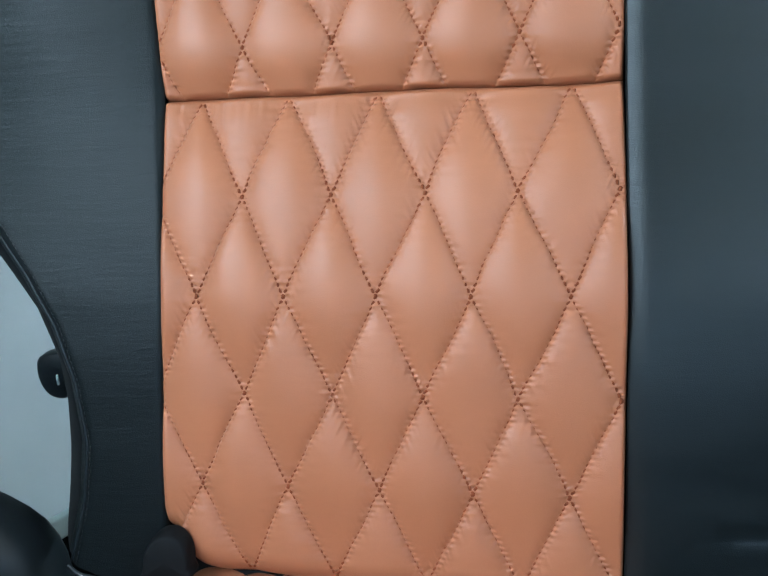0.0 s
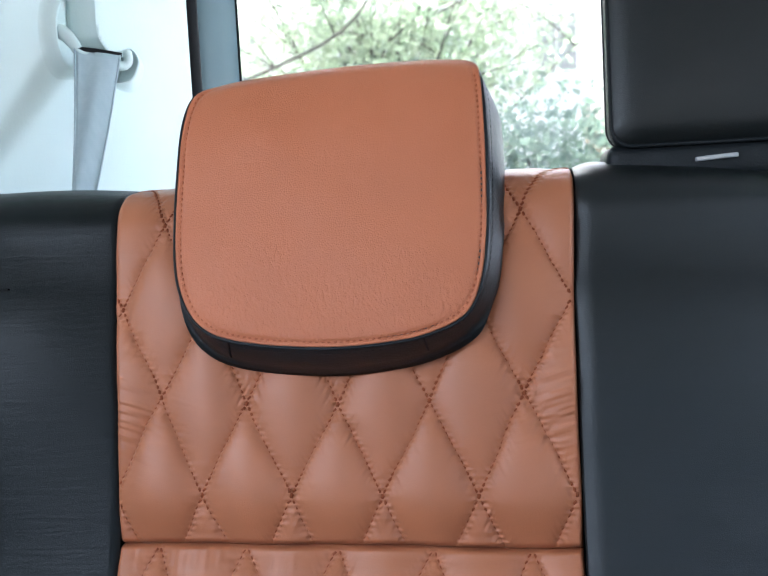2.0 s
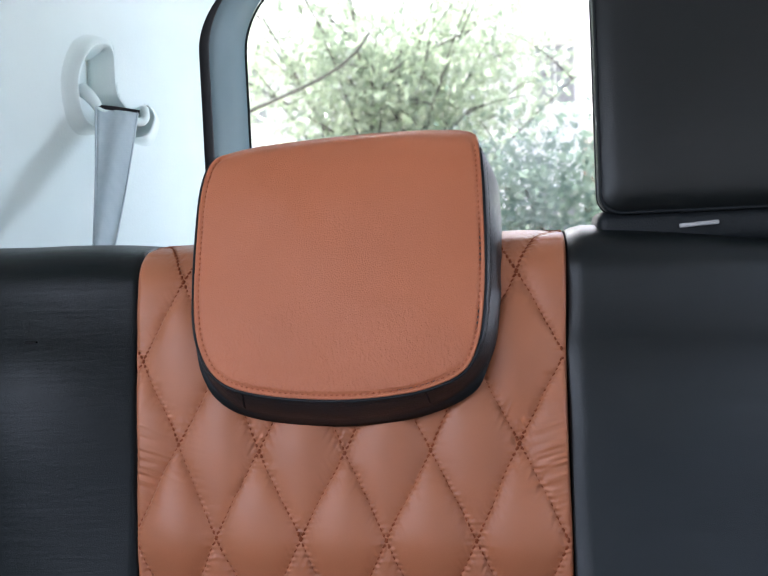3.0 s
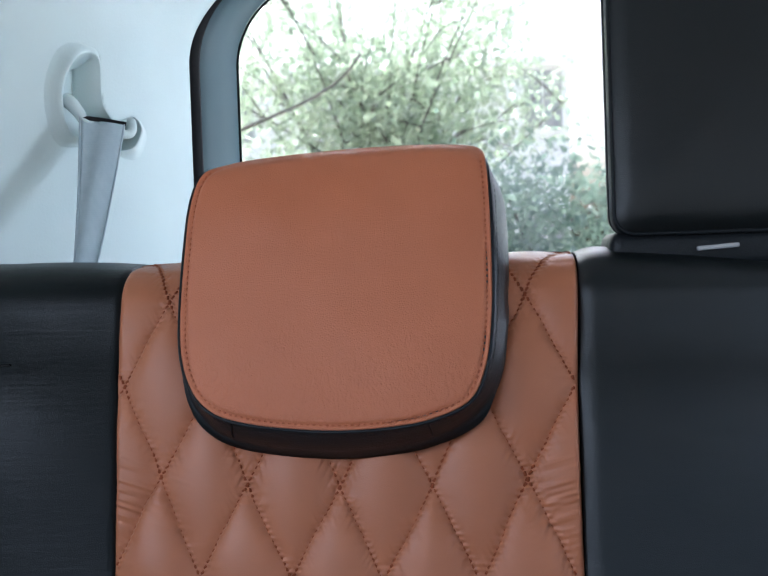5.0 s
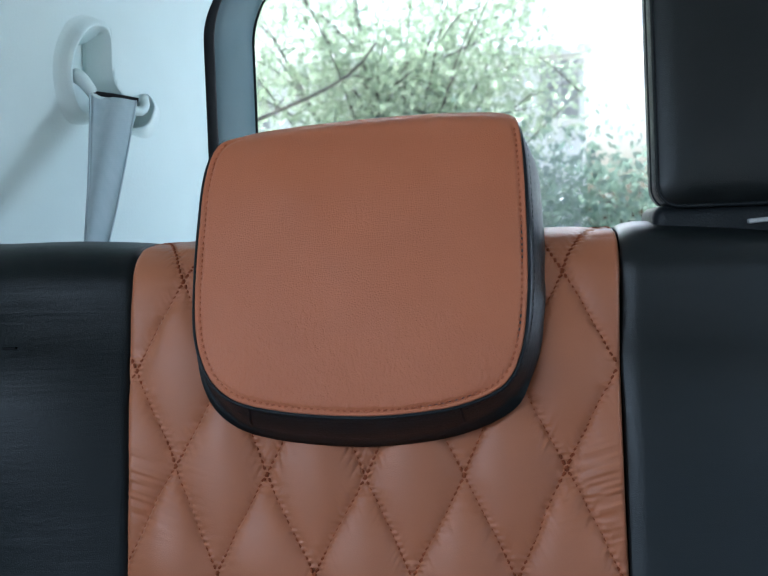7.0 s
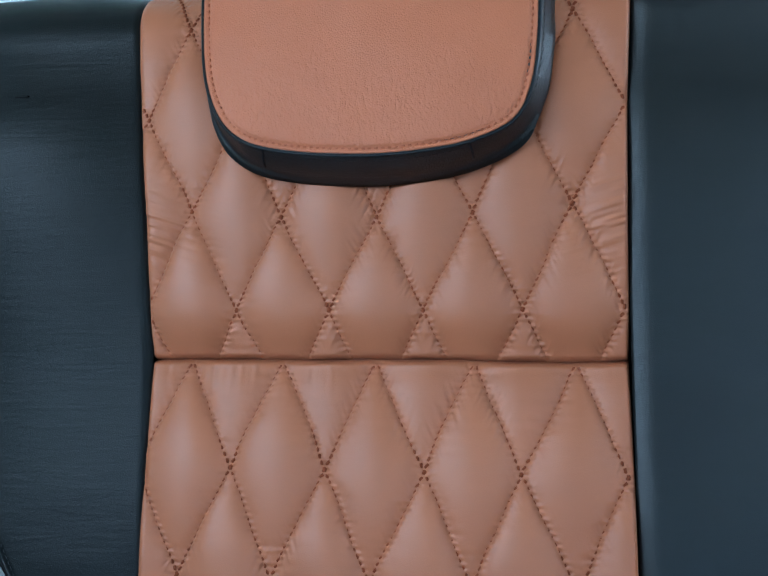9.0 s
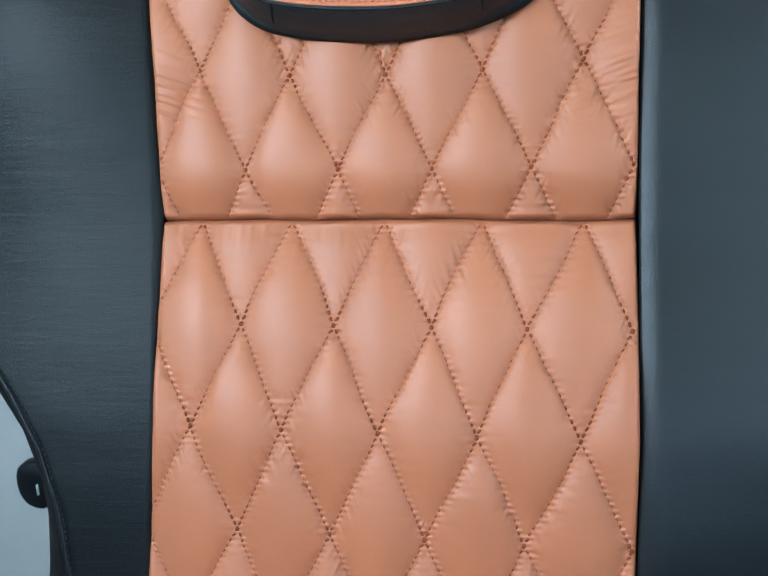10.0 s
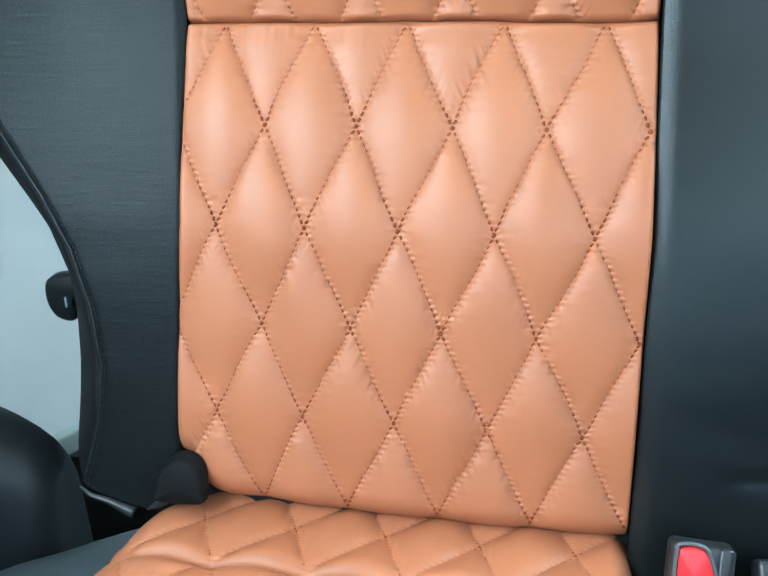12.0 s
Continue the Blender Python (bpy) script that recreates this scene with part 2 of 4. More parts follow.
def tube(name, line, radius, mat, parent=None, label="", sides=8, loop=False):
    line = np.asarray(line, float)
    n = len(line)
    ahead = np.roll(line, -1, 0) - np.roll(line, 1, 0) if loop else np.gradient(line, axis=0)
    ahead /= np.linalg.norm(ahead, axis=1)[:, None] + 1e-12
    up = np.array([0.3, 0.9, 0.3]) / np.linalg.norm([0.3, 0.9, 0.3])
    side = np.cross(ahead, up)
    side /= np.linalg.norm(side, axis=1)[:, None] + 1e-12
    top = np.cross(side, ahead)
    rad = np.broadcast_to(radius, (n,))
    ang = np.linspace(0, 2 * math.pi, sides, endpoint=False)
    rings = line[:, None] + rad[:, None, None] * (np.cos(ang)[None, :, None] * side[:, None] + np.sin(ang)[None, :, None] * top[:, None])
    if loop:
        return sheet(name, np.concatenate([rings, rings[:1]]), mat, parent, label, ring=True)
    return closed(name, rings, mat, parent, label)


def lattice_noise(x, y, seed=0):
    """Smooth noise, -1 to 1, over arrays."""
    def rnd(i, j):
        h = np.sin(i * 127.1 + j * 311.7 + seed * 74.7) * 43758.5453
        return 2 * (h - np.floor(h)) - 1
    i, j = np.floor(x), np.floor(y)
    u, v = x - i, y - j
    u, v = u * u * (3 - 2 * u), v * v * (3 - 2 * v)
    return (rnd(i, j) * (1 - u) + rnd(i + 1, j) * u) * (1 - v) + (rnd(i, j + 1) * (1 - u) + rnd(i + 1, j + 1) * u) * v


def stitches(name, runs, mat, parent, length=0.0028, step=0.0046, thick=0.0006, slant=0.0, label=""):
    """Threads laid along runs of (points, normals, count so far), each a short rounded bead."""
    verts, faces = [], []
    for line, normal, phase in runs:
        arc = np.r_[0, np.cumsum(np.linalg.norm(np.diff(line, axis=0), axis=1))]
        if phase is None:
            spots = np.arange(step / 2, arc[-1] - step / 2, step)
        else:
            if phase[0] > phase[-1]:
                phase = -phase
            spots = np.interp(np.arange(math.ceil(phase[0]), math.floor(phase[-1]) + 1), phase, arc)
        for s in spots:
            s += random.uniform(-0.0003, 0.0003)
            at = lambda k, src: np.array([np.interp(k, arc, src[:, i]) for i in range(3)])
            a, b = at(s - length / 2, line), at(s + length / 2, line)
            n = at(s, normal)
            d = b - a
            d /= np.linalg.norm(d) + 1e-12
            w = np.cross(d, n)
            k = len(verts)
            m = (a + b) / 2
            tilt = slant + random.uniform(-.12, .12)
            d = d * math.cos(tilt) + w * math.sin(tilt)
            w = np.cross(d, n)
            a, b = m - d * length / 2, m + d * length / 2
            for c, r in ((a, 0.35), (a * 0.7 + m * 0.3, 1.0), (b * 0.7 + m * 0.3, 1.0), (b, 0.35)):
                lift = 0.3 * thick if r > 0.5 else -0.6 * thick
                for sx, sy in ((1, 0), (0, 1), (-1, 0), (0, -1)):
                    verts.append(c + thick * r * (sx * w + 0.6 * sy * n) + lift * n)
            for g in range(3):
                for h in range(4):
                    faces.append((k + g * 4 + h, k + g * 4 + (h + 1) % 4, k + g * 4 + 4 + (h + 1) % 4, k + g * 4 + 4 + h))
    ob = link(name, verts, faces, mat, parent, label)
    ob["kind"] = "stuff"
    return ob


# ---- the seat back ----
# side view of the upholstery: y, z from the hinge up and over the top
SIDE = np.array([(.530, .280), (.537, .315), (.547, .355), (.566, .430), (.585, .497), (.604, .569), (.634, .638), (.6605, .685), (.674, .708), (.6745, .744),
                 (.692, .813), (.7085, .885), (.721, .935), (.728, .954), (.740, .9665), (.757, .973), (.80, .976), (.85, .970), (.878, .94), (.885, .88)])
SIDE = curve_points(SIDE, 900)
ARC = np.r_[0, np.cumsum(np.linalg.norm(np.diff(SIDE, axis=0), axis=1))]
UP = np.gradient(SIDE, axis=0)
UP /= np.linalg.norm(UP, axis=1)[:, None]
OUT = np.stack([-UP[:, 1], UP[:, 0]], 1)
FRONT = ARC <= ARC[np.argmax(SIDE[:, 1])]


def arc_at(z):
    return np.interp(z, SIDE[FRONT, 1], ARC[FRONT])


def on_back(x, s, off):
    """Points of the seat back at x and arc s, off metres proud of its side view."""
    y = np.interp(s, ARC, SIDE[:, 0]) + off * np.interp(s, ARC, OUT[:, 0])
    z = np.interp(s, ARC, SIDE[:, 1]) + off * np.interp(s, ARC, OUT[:, 1])
    return np.stack(np.broadcast_arrays(x, y, z), -1)


PLAIN = np.stack([np.convolve(np.pad(SIDE[:, i], 150, mode="edge"), np.hanning(301) / np.hanning(301).sum(), "same")[150:-150] for i in (0, 1)], 1)
keep = np.clip((SIDE[:, 1] - .90) / .05, 0, 1)[:, None] * FRONT[:, None] + ~FRONT[:, None]
PLAIN = PLAIN * (1 - keep) + SIDE * keep


PLAIN_UP = np.gradient(PLAIN, axis=0)
PLAIN_UP /= np.linalg.norm(PLAIN_UP, axis=1)[:, None]
PLAIN_OUT = np.stack([-PLAIN_UP[:, 1], PLAIN_UP[:, 0]], 1)


def on_plain(x, s, off):
    """As on_back, without the dip at the cross seam."""
    y = np.interp(s, ARC, PLAIN[:, 0]) + off * np.interp(s, ARC, PLAIN_OUT[:, 0])
    z = np.interp(s, ARC, PLAIN[:, 1]) + off * np.interp(s, ARC, PLAIN_OUT[:, 1])
    return np.stack(np.broadcast_arrays(x, y, z), -1)


def left_of(z):
    return np.interp(z, [.36, .43, .50, .57, .64, .71, .81, .885, .945, .975], [-.308, -.307, -.306, -.303, -.305, -.307, -.310, -.315, -.316, -.319])


def right_of(z):
    return np.interp(z, [.36, .44, .57, .71, .80, .89, .96], [.040, .041, .043, .041, .0405, .041, .044])


PITCH, COLUMN = 0.0695, -0.1355
LOWER_ROWS = arc_at(np.array([.362, .430, .498, .569, .638, .7055])), np.array([5.0, 4, 3, 2, 1, 0])
s0 = arc_at(.744)
UPPER_ROWS = np.array([s0 - .075, s0, arc_at(.8085), arc_at(.882), arc_at(.947), arc_at(.947) + .07, arc_at(.947) + .14]), np.array([0.0, 1, 2, 3, 4, 5, 6])


PER_ROW = 17


def wander(x, s, seed):
    return 0.0018 * lattice_noise(x * 22, s * 22, seed) + .0006 * lattice_noise(x * 90, s * 90, seed + 2)


def bowed(x, s):
    """The arc with the seam crossings of the upper panel lifted towards its two sides."""
    return s - .0070 * ((x + .138) / .14) ** 2 * np.exp(-((s - arc_at(.812)) / .045) ** 2)


def smooth(v):
    """0 to 1 with no kink at either end."""
    v = np.clip(v, 0, 1)
    return v * v * (3 - 2 * v)


def rolled(d, r):
    """0 at an edge, 1 from r metres inside it, round between."""
    e = np.clip(d / r, 0, 1)
    return np.sqrt(1 - (1 - e) ** 2)


def quilt(name, rows, low, high, mat, parent, puff, low_edge, high_edge, low_deep, high_deep, bottom=None, step=0.00095, seed=1, label=""):
    """A quilted sheet between the arcs low and high, with the stitching that holds it down."""
    nx, ny = int(.352 / step), int((high - low) / step)
    flat = high
    v = np.linspace(0, 1, ny)[:, None]
    u = np.linspace(0, 1, nx)[None, :]
    wave = .0009 * lattice_noise(u * 6, u * 0, 41) + .0005 * lattice_noise(u * 17, u * 0, 43)
    base = np.broadcast_to(low + wave if bottom is None else low + bottom(u), (1, nx))
    high = np.broadcast_to(high + 0 * u if bottom is None else high + wave, (1, nx))
    s = base + v * (high - base)
    z = np.interp(s, ARC, SIDE[:, 1])
    zed = np.where(s > ARC[FRONT][-1], 0.975, z)
    xl, xr = left_of(zed), right_of(zed)
    x = xl + u * (xr - xl)

    def ab(x, s):
        q = np.interp(bowed(x, s), *(rows if rows[0][0] < rows[0][-1] else (rows[0][::-1], rows[1][::-1])))
        k = (x + wander(x, s, seed) - COLUMN) / PITCH
        return k + q / 2, k - q / 2, q

    A, B, Q = ab(x, s)
    a, b = np.abs(np.sin(math.pi * A)), np.abs(np.sin(math.pi * B))
    near = np.minimum(a, b)
    # the leather is pulled down, so that each diamond is fullest in its upper half
    hang = (A - np.floor(A)) - (B - np.floor(B))
    sag = 1 - .35 * hang * (1 if rows[0][0] < rows[0][-1] and rows[1][0] > rows[1][-1] else -1)
    fade = 1 - .65 * np.clip((s - arc_at(.925)) / .05, 0, 1)
    off = puff * sag * fade * (a * b) ** 0.38 * (1 + 0.12 * lattice_noise(x * 30, s * 15, seed + 5))
    # puckers drawn in by the thread, and loose folds
    free = np.clip(near / .10, 0, 1)
    loose = np.clip(.55 + .8 * lattice_noise(x * 14, s * 14, seed + 21), .1, 1.2)
    off += .0008 * free * loose * (np.exp(-(a / .36) ** 2) * lattice_noise(B * 36, A * 3, seed + 7) + np.exp(-(b / .36) ** 2) * lattice_noise(A * 36, B * 3, seed + 8))
    off += .0009 * free * np.exp(-(a * a + b * b) / .20) * lattice_noise(x * 45, s * 340, seed + 13)
    # leather bridging from stitch to stitch
    between = .5 - .5 * np.cos(2 * math.pi * PER_ROW * Q)
    off += .0012 * between * np.exp(-(near / .07) ** 2)
    for f, other in ((A - np.round(A), b), (B - np.round(B), a)):
        off += .0010 * between * np.exp(-((f * math.pi - .085) / .055) ** 2) * np.clip(other / .2, 0, 1)
    off += .0004 * loose * (between - .5) * np.exp(-(near / .22) ** 2) * free
    # fine upright wrinkles under the cross seam
    off += .0007 * np.exp(-(np.minimum(high - s, 1) / .018) ** 2) * lattice_noise(x * 280, s * 35, seed + 15) * np.clip(.5 + lattice_noise(x * 20, s * 5, 3), 0, 1) * (flat < arc_at(.75))
    off += 0.00035 * lattice_noise(x * 120, s * 240, seed + 9) * np.exp(-(near / 0.5) ** 2)
    # folds gathered at the two edges of the upper panel
    aside = np.exp(-((x - xl) / .036) ** 2) + np.exp(-((xr - x) / .034) ** 2)
    off += .0012 * aside * np.exp(-((zed - .803) / .026) ** 2) * lattice_noise(x * 40 + s * 30, s * 430 + np.where(x < -.13, 1, -1) * x * 130, seed + 11)
    edge = rolled(x - xl, .006) * rolled(xr - x, .0035)
    foot, head = rolled(s - base, low_edge), rolled(high - s, high_edge)
    off = off * edge * foot * head + .0022 * (edge - 1) + low_deep * (foot - 1) + high_deep * (head - 1)
    made = sheet(name, on_back(x, s, off), mat, parent, label)
    runs = []
    for sign in (1, -1):
        for k in range(-14, 15):
            ss = np.linspace(low + 0.003, flat - 0.003, 500)
            q = np.interp(ss, *(rows if rows[0][0] < rows[0][-1] else (rows[0][::-1], rows[1][::-1])))
            xx = COLUMN + PITCH * (k - sign * q / 2)
            q = np.interp(bowed(xx, ss), *(rows if rows[0][0] < rows[0][-1] else (rows[0][::-1], rows[1][::-1])))
            xx = COLUMN + PITCH * (k - sign * q / 2)
            xx = xx - wander(xx, ss, seed)
            zz = np.where(ss > ARC[FRONT][-1], 0.975, np.interp(ss, ARC, SIDE[:, 1]))
            good = (xx > left_of(zz) + .0025) & (xx < right_of(zz) - .0025)
            start = low if bottom is None else low + bottom((xx - left_of(zz)) / (right_of(zz) - left_of(zz)))
            above = ss - start
            good &= above > .004
            if good.sum() > 20:
                ss, xx = ss[good], xx[good]
                side = rolled(xx - left_of(zz[good]), .006) * rolled(right_of(zz[good]) - xx, .0035)
                sunk = .0022 * (side - 1) + low_deep * (rolled(above[good], low_edge) - 1) + high_deep * (rolled(flat - ss, high_edge) - 1)
                pts = on_back(xx, ss, sunk + 0.0014)
                runs.append((pts, on_back(xx, ss, 1.0) - on_back(xx, ss, 0.0), PER_ROW * q[good]))
    stitches("stitching", runs, THREAD, made, length=.0045, thick=.00105, slant=.30)
    return made


seat_back = thing("rear_seat_back", (0, .7, .3), "rear seat back with diamond-quilted tan leather centre and black sides", "car seat")


def notch(u):
    """How far the lower edge is lifted: cut round the hinge cover, then a slow sweep."""
    lift = [.041, .039, .035, .028, .018, .010, .0065, .006, .0025, .001, .002]
    return sum(np.interp(u + d, [0, .02, .037, .046, .054, .083, .13, .22, .38, .71, 1], lift) for d in np.linspace(-.012, .012, 9)) / 9


quilt("lower_quilted_panel", LOWER_ROWS, arc_at(.352), arc_at(.7065), TAN, seat_back, .0090, .024, .006, .016, .0028, bottom=notch, seed=1, label="tan leather quilted in stitched diamonds")
quilt("upper_quilted_panel", UPPER_ROWS, arc_at(.7068), ARC[-1] - .06, TAN, seat_back, .0090, .007, .01, .003, .006, seed=3, label="tan leather quilted in stitched diamonds, running over the top")

# the folded leather at the bottom of the cross seam
fold = np.linspace(arc_at(.7015), arc_at(.7120), 6)[:, None]
x = np.linspace(-.304, .039, 60)[None, :]
sheet("seam_fold", on_back(x, fold + 0 * x, -.0050), TAN, seat_back)

# the black sides
EDGE_Z = [.28, .36, .41, .456, .503, .547, .585, .635, .70, .78, .98]
EDGE_FRONT = [-.402, -.390, -.376, -.371, -.379, -.395, -.419, -.460, -.512, -.545, -.557]
EDGE_REAR = [-.484, -.477, -.474, -.472, -.474, -.492, -.522, -.552, -.574, -.588, -.592]


def side_bolster():
    k = np.r_[np.linspace(0, .2, 14), np.linspace(.22, .9, 30), np.linspace(.91, 1, 10)][None, :]
    foot = arc_at(.338) + .024 * k ** 1.5
    s = foot + np.linspace(0, 1, 170)[:, None] * (ARC[-1] - foot)
    z = np.interp(s, ARC, SIDE[:, 1])
    zed = np.where(s > ARC[FRONT][-1], 0.98, z)
    xi = left_of(zed) + .001
    xf, xr = np.interp(zed, EDGE_Z, EDGE_FRONT), np.interp(zed, EDGE_Z, EDGE_REAR)
    x = xi + k * (xf - xi)
    w = xi - x
    reach = smooth((zed - .60) / .28)
    crest = .006 + .019 * reach * smooth((1.0 - zed) / .15)
    off = -.005 + (.005 + crest * np.sin(np.clip(w / .11, 0, 1) * math.pi / 2)) * rolled(w, .006)
    off = off - .007 * (1 - rolled((1 - k) * (xi - xf), .010))
    off = off + 0.0003 * lattice_noise(x * 14, s * 40, 4) + .0012 * lattice_noise(x * 9, s * 5, 6)
    front = on_plain(x, s, off)
    # the flank, running back and out from the front edge
    last = front[:, -1]
    flank = []
    for f in np.linspace(0.06, 1, 14):
        y = last[:, 1] + f * (np.maximum(.72, last[:, 1] + .02) - last[:, 1])
        xx = last[:, 0] + (xr[:, -1] - last[:, 0]) * f ** 0.8
        flank.append(np.stack([xx, y, last[:, 2]], -1))
    back = np.stack([xr[:, -1] + .02, np.maximum(.80, last[:, 1] + .04), last[:, 2]], -1)
    side = sheet("side_bolster", np.concatenate([front, flank[0][:, None]], 1), BLACK_CREASED, seat_back, "smooth black leather side bolster, cut away towards the hinge", flip=True)
    sheet("flank", np.concatenate([last[:, None] + np.array([0, .0015, 0]), np.stack(flank, 1), back[:, None]], 1), RUBBER, side, "dull black cloth flank", flip=True)
    line = front[:-45, -1] + np.array([0, -.001, 0])
    tube("piping", line[::2], .0022, BLACK_GRAINED, side)
    inner = front[:-45, -8] + np.array([0, -.0006, 0])
    n = on_plain(x, s, 1.0)[:-45, -8] - on_plain(x, s, 0.0)[:-45, -8]
    stitches("stitching", [(inner, n, None)], THREAD_BLACK, side, thick=.0004)
    return side


def centre_section():
    s = np.linspace(arc_at(.30), ARC[-1], 190)[:, None]
    z = np.interp(s, ARC, SIDE[:, 1])
    zed = np.where(s > ARC[FRONT][-1], 0.975, z)
    k = np.r_[np.linspace(0, .12, 22), np.linspace(.13, 1, 40)][None, :]
    xi = right_of(zed) + .0005
    x = xi + k * (.42 - xi)
    w = x - xi
    off = .002 + (.0040 * np.sin(np.clip(w / .015, 0, 1) * math.pi / 2) - .022 * np.clip((w - .018) / .20, 0, 1) ** 1.4) * rolled(w, .003)
    off = off + .0003 * lattice_noise(x * 10, s * 30, 14) + .0014 * lattice_noise(x * 7, s * 4, 16)
    # a crease pressed in near the hinge
    off = off - .0030 * np.exp(-((s - arc_at(.407)) / .0028) ** 2) * np.clip((x - .098) / .02, 0, 1)
    return thicken(sheet("centre_backrest", on_plain(x, s, off), BLACK, seat_back, "smooth black leather centre section"), .002)


bolster = side_bolster()
centre_section()
scuff = part("scuff", box(bmesh.new(), -.399, -.388, .679, .6824, .9035, .9052, .0008), RUBBER, bolster, "small dark scuff in the leather")


def frame_core():
    s = np.linspace(arc_at(.30), ARC[-1] - .012, 40)[:, None]
    x = np.linspace(-.47, .42, 24)[None, :]
    z = np.interp(s, ARC, SIDE[:, 1])
    x = np.maximum(x, np.interp(z, [.3, .55, .7, 1], [-.33, -.36, -.44, -.50]))
    front = on_back(x, s, -.018)
    rear = front.copy()
    rear[..., 1] = np.maximum(front[..., 1], .885 - .25 * (1 - np.clip((front[..., 2] - .3) / .4, 0, 1)))
    bm = bmesh.new()
    for grid in (front, rear):
        vs = [[bm.verts.new(p) for p in row] for row in grid]
        for a, b in zip(vs, vs[1:]):
            for i in range(len(a) - 1):
                bm.faces.new((a[i], a[i + 1], b[i + 1], b[i]))
    return part("frame_core", bm, CARPET, seat_back, "dark foam and carpeted back shell, darkened for the shade behind the cushion")


frame_core()


def belt_hook():
    """A rounded plate with a slot, sticking out of the flank."""
    pts = curve_points([(-.446, .466), (-.480, .465), (-.500, .461), (-.507, .450), (-.507, .432), (-.500, .419), (-.486, .415), (-.478, .421), (-.478, .440), (-.446, .445)], 50, True)
    c = pts.mean(0)
    rings = []
    for d, k in ((0, .90), (.003, 1.0), (.014, 1.0), (.017, .92)):
        q = c + (pts - c) * k
        rings.append(np.stack([q[:, 0], np.full(len(q), .722 + d), q[:, 1]], -1))
    hook = closed("belt_hook", np.array(rings), BLACK_PLASTIC, seat_back, "black plastic belt hook")
    part("hook_spring", box(bmesh.new(), -.4858, -.4842, .7195, .7235, .432, .443, .0007), PALE_TRIM, hook, "pale slot in the hook")


belt_hook()


def hinge_cover():
    pts = curve_points([(-.3175, .368), (-.3180, .373), (-.3172, .381), (-.3155, .388), (-.3105, .3955), (-.3040, .4005), (-.2965, .4025), (-.2890, .4010), (-.2825, .3950), (-.2795, .387), (-.2790, .377), (-.280, .369)], 80, True)
    rings = []
    c = pts.mean(0)
    for d, k in ((.001, .86), (.002, .93), (.004, .975), (.008, 1.0), (.016, 1.0), (.018, .97)):
        q = c + (pts - c) * k
        rings.append(np.stack([q[:, 0], .530 + d + (q[:, 1] - .40) * .25, q[:, 1]], -1))
    return closed("hinge_cover", np.array(rings), RUBBER, seat_back, "black plastic hinge cover")


hinge_cover()

bracket = curve_points([(-.390, .541, .3635), (-.381, .540, .3560), (-.367, .540, .3520), (-.355, .540, .3465), (-.346, .540, .3425)], 24)
tube("hinge_bracket", bracket, np.r_[np.linspace(.0012, .0032, 16), np.linspace(.0036, .0050, 8)], BRACKET, seat_back, "dark grey plastic hinge bracket")
tube("hinge_edge", curve_points([(-.3055, .538, .3730), (-.312, .538, .3645), (-.3237, .538, .3545), (-.3328, .538, .3490)], 16), np.r_[np.linspace(.001, .0042, 8), np.linspace(.0042, .001, 8)], BRACKET, seat_back, "dark grey plastic hinge edge")


# ---- headrests ----
headrest = thing("headrest", (-.137, .72, .85), "tan leather headrest with black band, low on the seat back", "headrest")
HEAD_RING = curve_points([(.003, -.1135), (.045, -.1105), (.075, -.1042), (.0995, -.0915), (.1105, -.068), (.1148, -.035), (.1158, .0), (.1152, .04), (.1138, .075), (.1120, .095),
                          (.1085, .1055), (.098, .1112), (.07, .1138), (.04, .1145), (.0, .1135), (-.04, .111), (-.08, .1072), (-.102, .103), (-.1135, .096), (-.1195, .083),
                          (-.1222, .06), (-.1228, .03), (-.1228, .0), (-.1215, -.03), (-.118, -.058), (-.110, -.080), (-.0985, -.0950), (-.080, -.1048), (-.045, -.1110)], 200, True)
HEAD_WAY = np.roll(HEAD_RING, -1, 0) - np.roll(HEAD_RING, 1, 0)
HEAD_WAY = np.stack([HEAD_WAY[:, 1], -HEAD_WAY[:, 0]], 1) / np.linalg.norm(HEAD_WAY, axis=1)[:, None]
LEAN_BACK, TURN_ASIDE = radians(19.3), math.tan(radians(1.0))
HEAD_AT = np.array([-.135, .7055, .963])


def head_point(u, w, d):
    """u across, w up the front, d back from the front face."""
    y = HEAD_AT[1] + w * math.sin(LEAN_BACK) + d * math.cos(LEAN_BACK) - u * TURN_ASIDE
    z = HEAD_AT[2] + w * math.cos(LEAN_BACK) - d * math.sin(LEAN_BACK)
    limit = np.interp(z, SIDE[FRONT, 1], SIDE[FRONT, 0]) - .0115 + np.clip((z - .925) / .06, 0, 1) ** 2 * .3
    y = limit - .006 * np.log1p(np.exp(np.clip((limit - y) / .006, -30, 300)))
    return np.stack(np.broadcast_arrays(HEAD_AT[0] + u, y, z), -1)


def head_drop(u, w):
    """How far the front face falls back towards its top and rim."""
    return .012 * np.clip((w - .03) / .09, 0, 1) ** 2.5


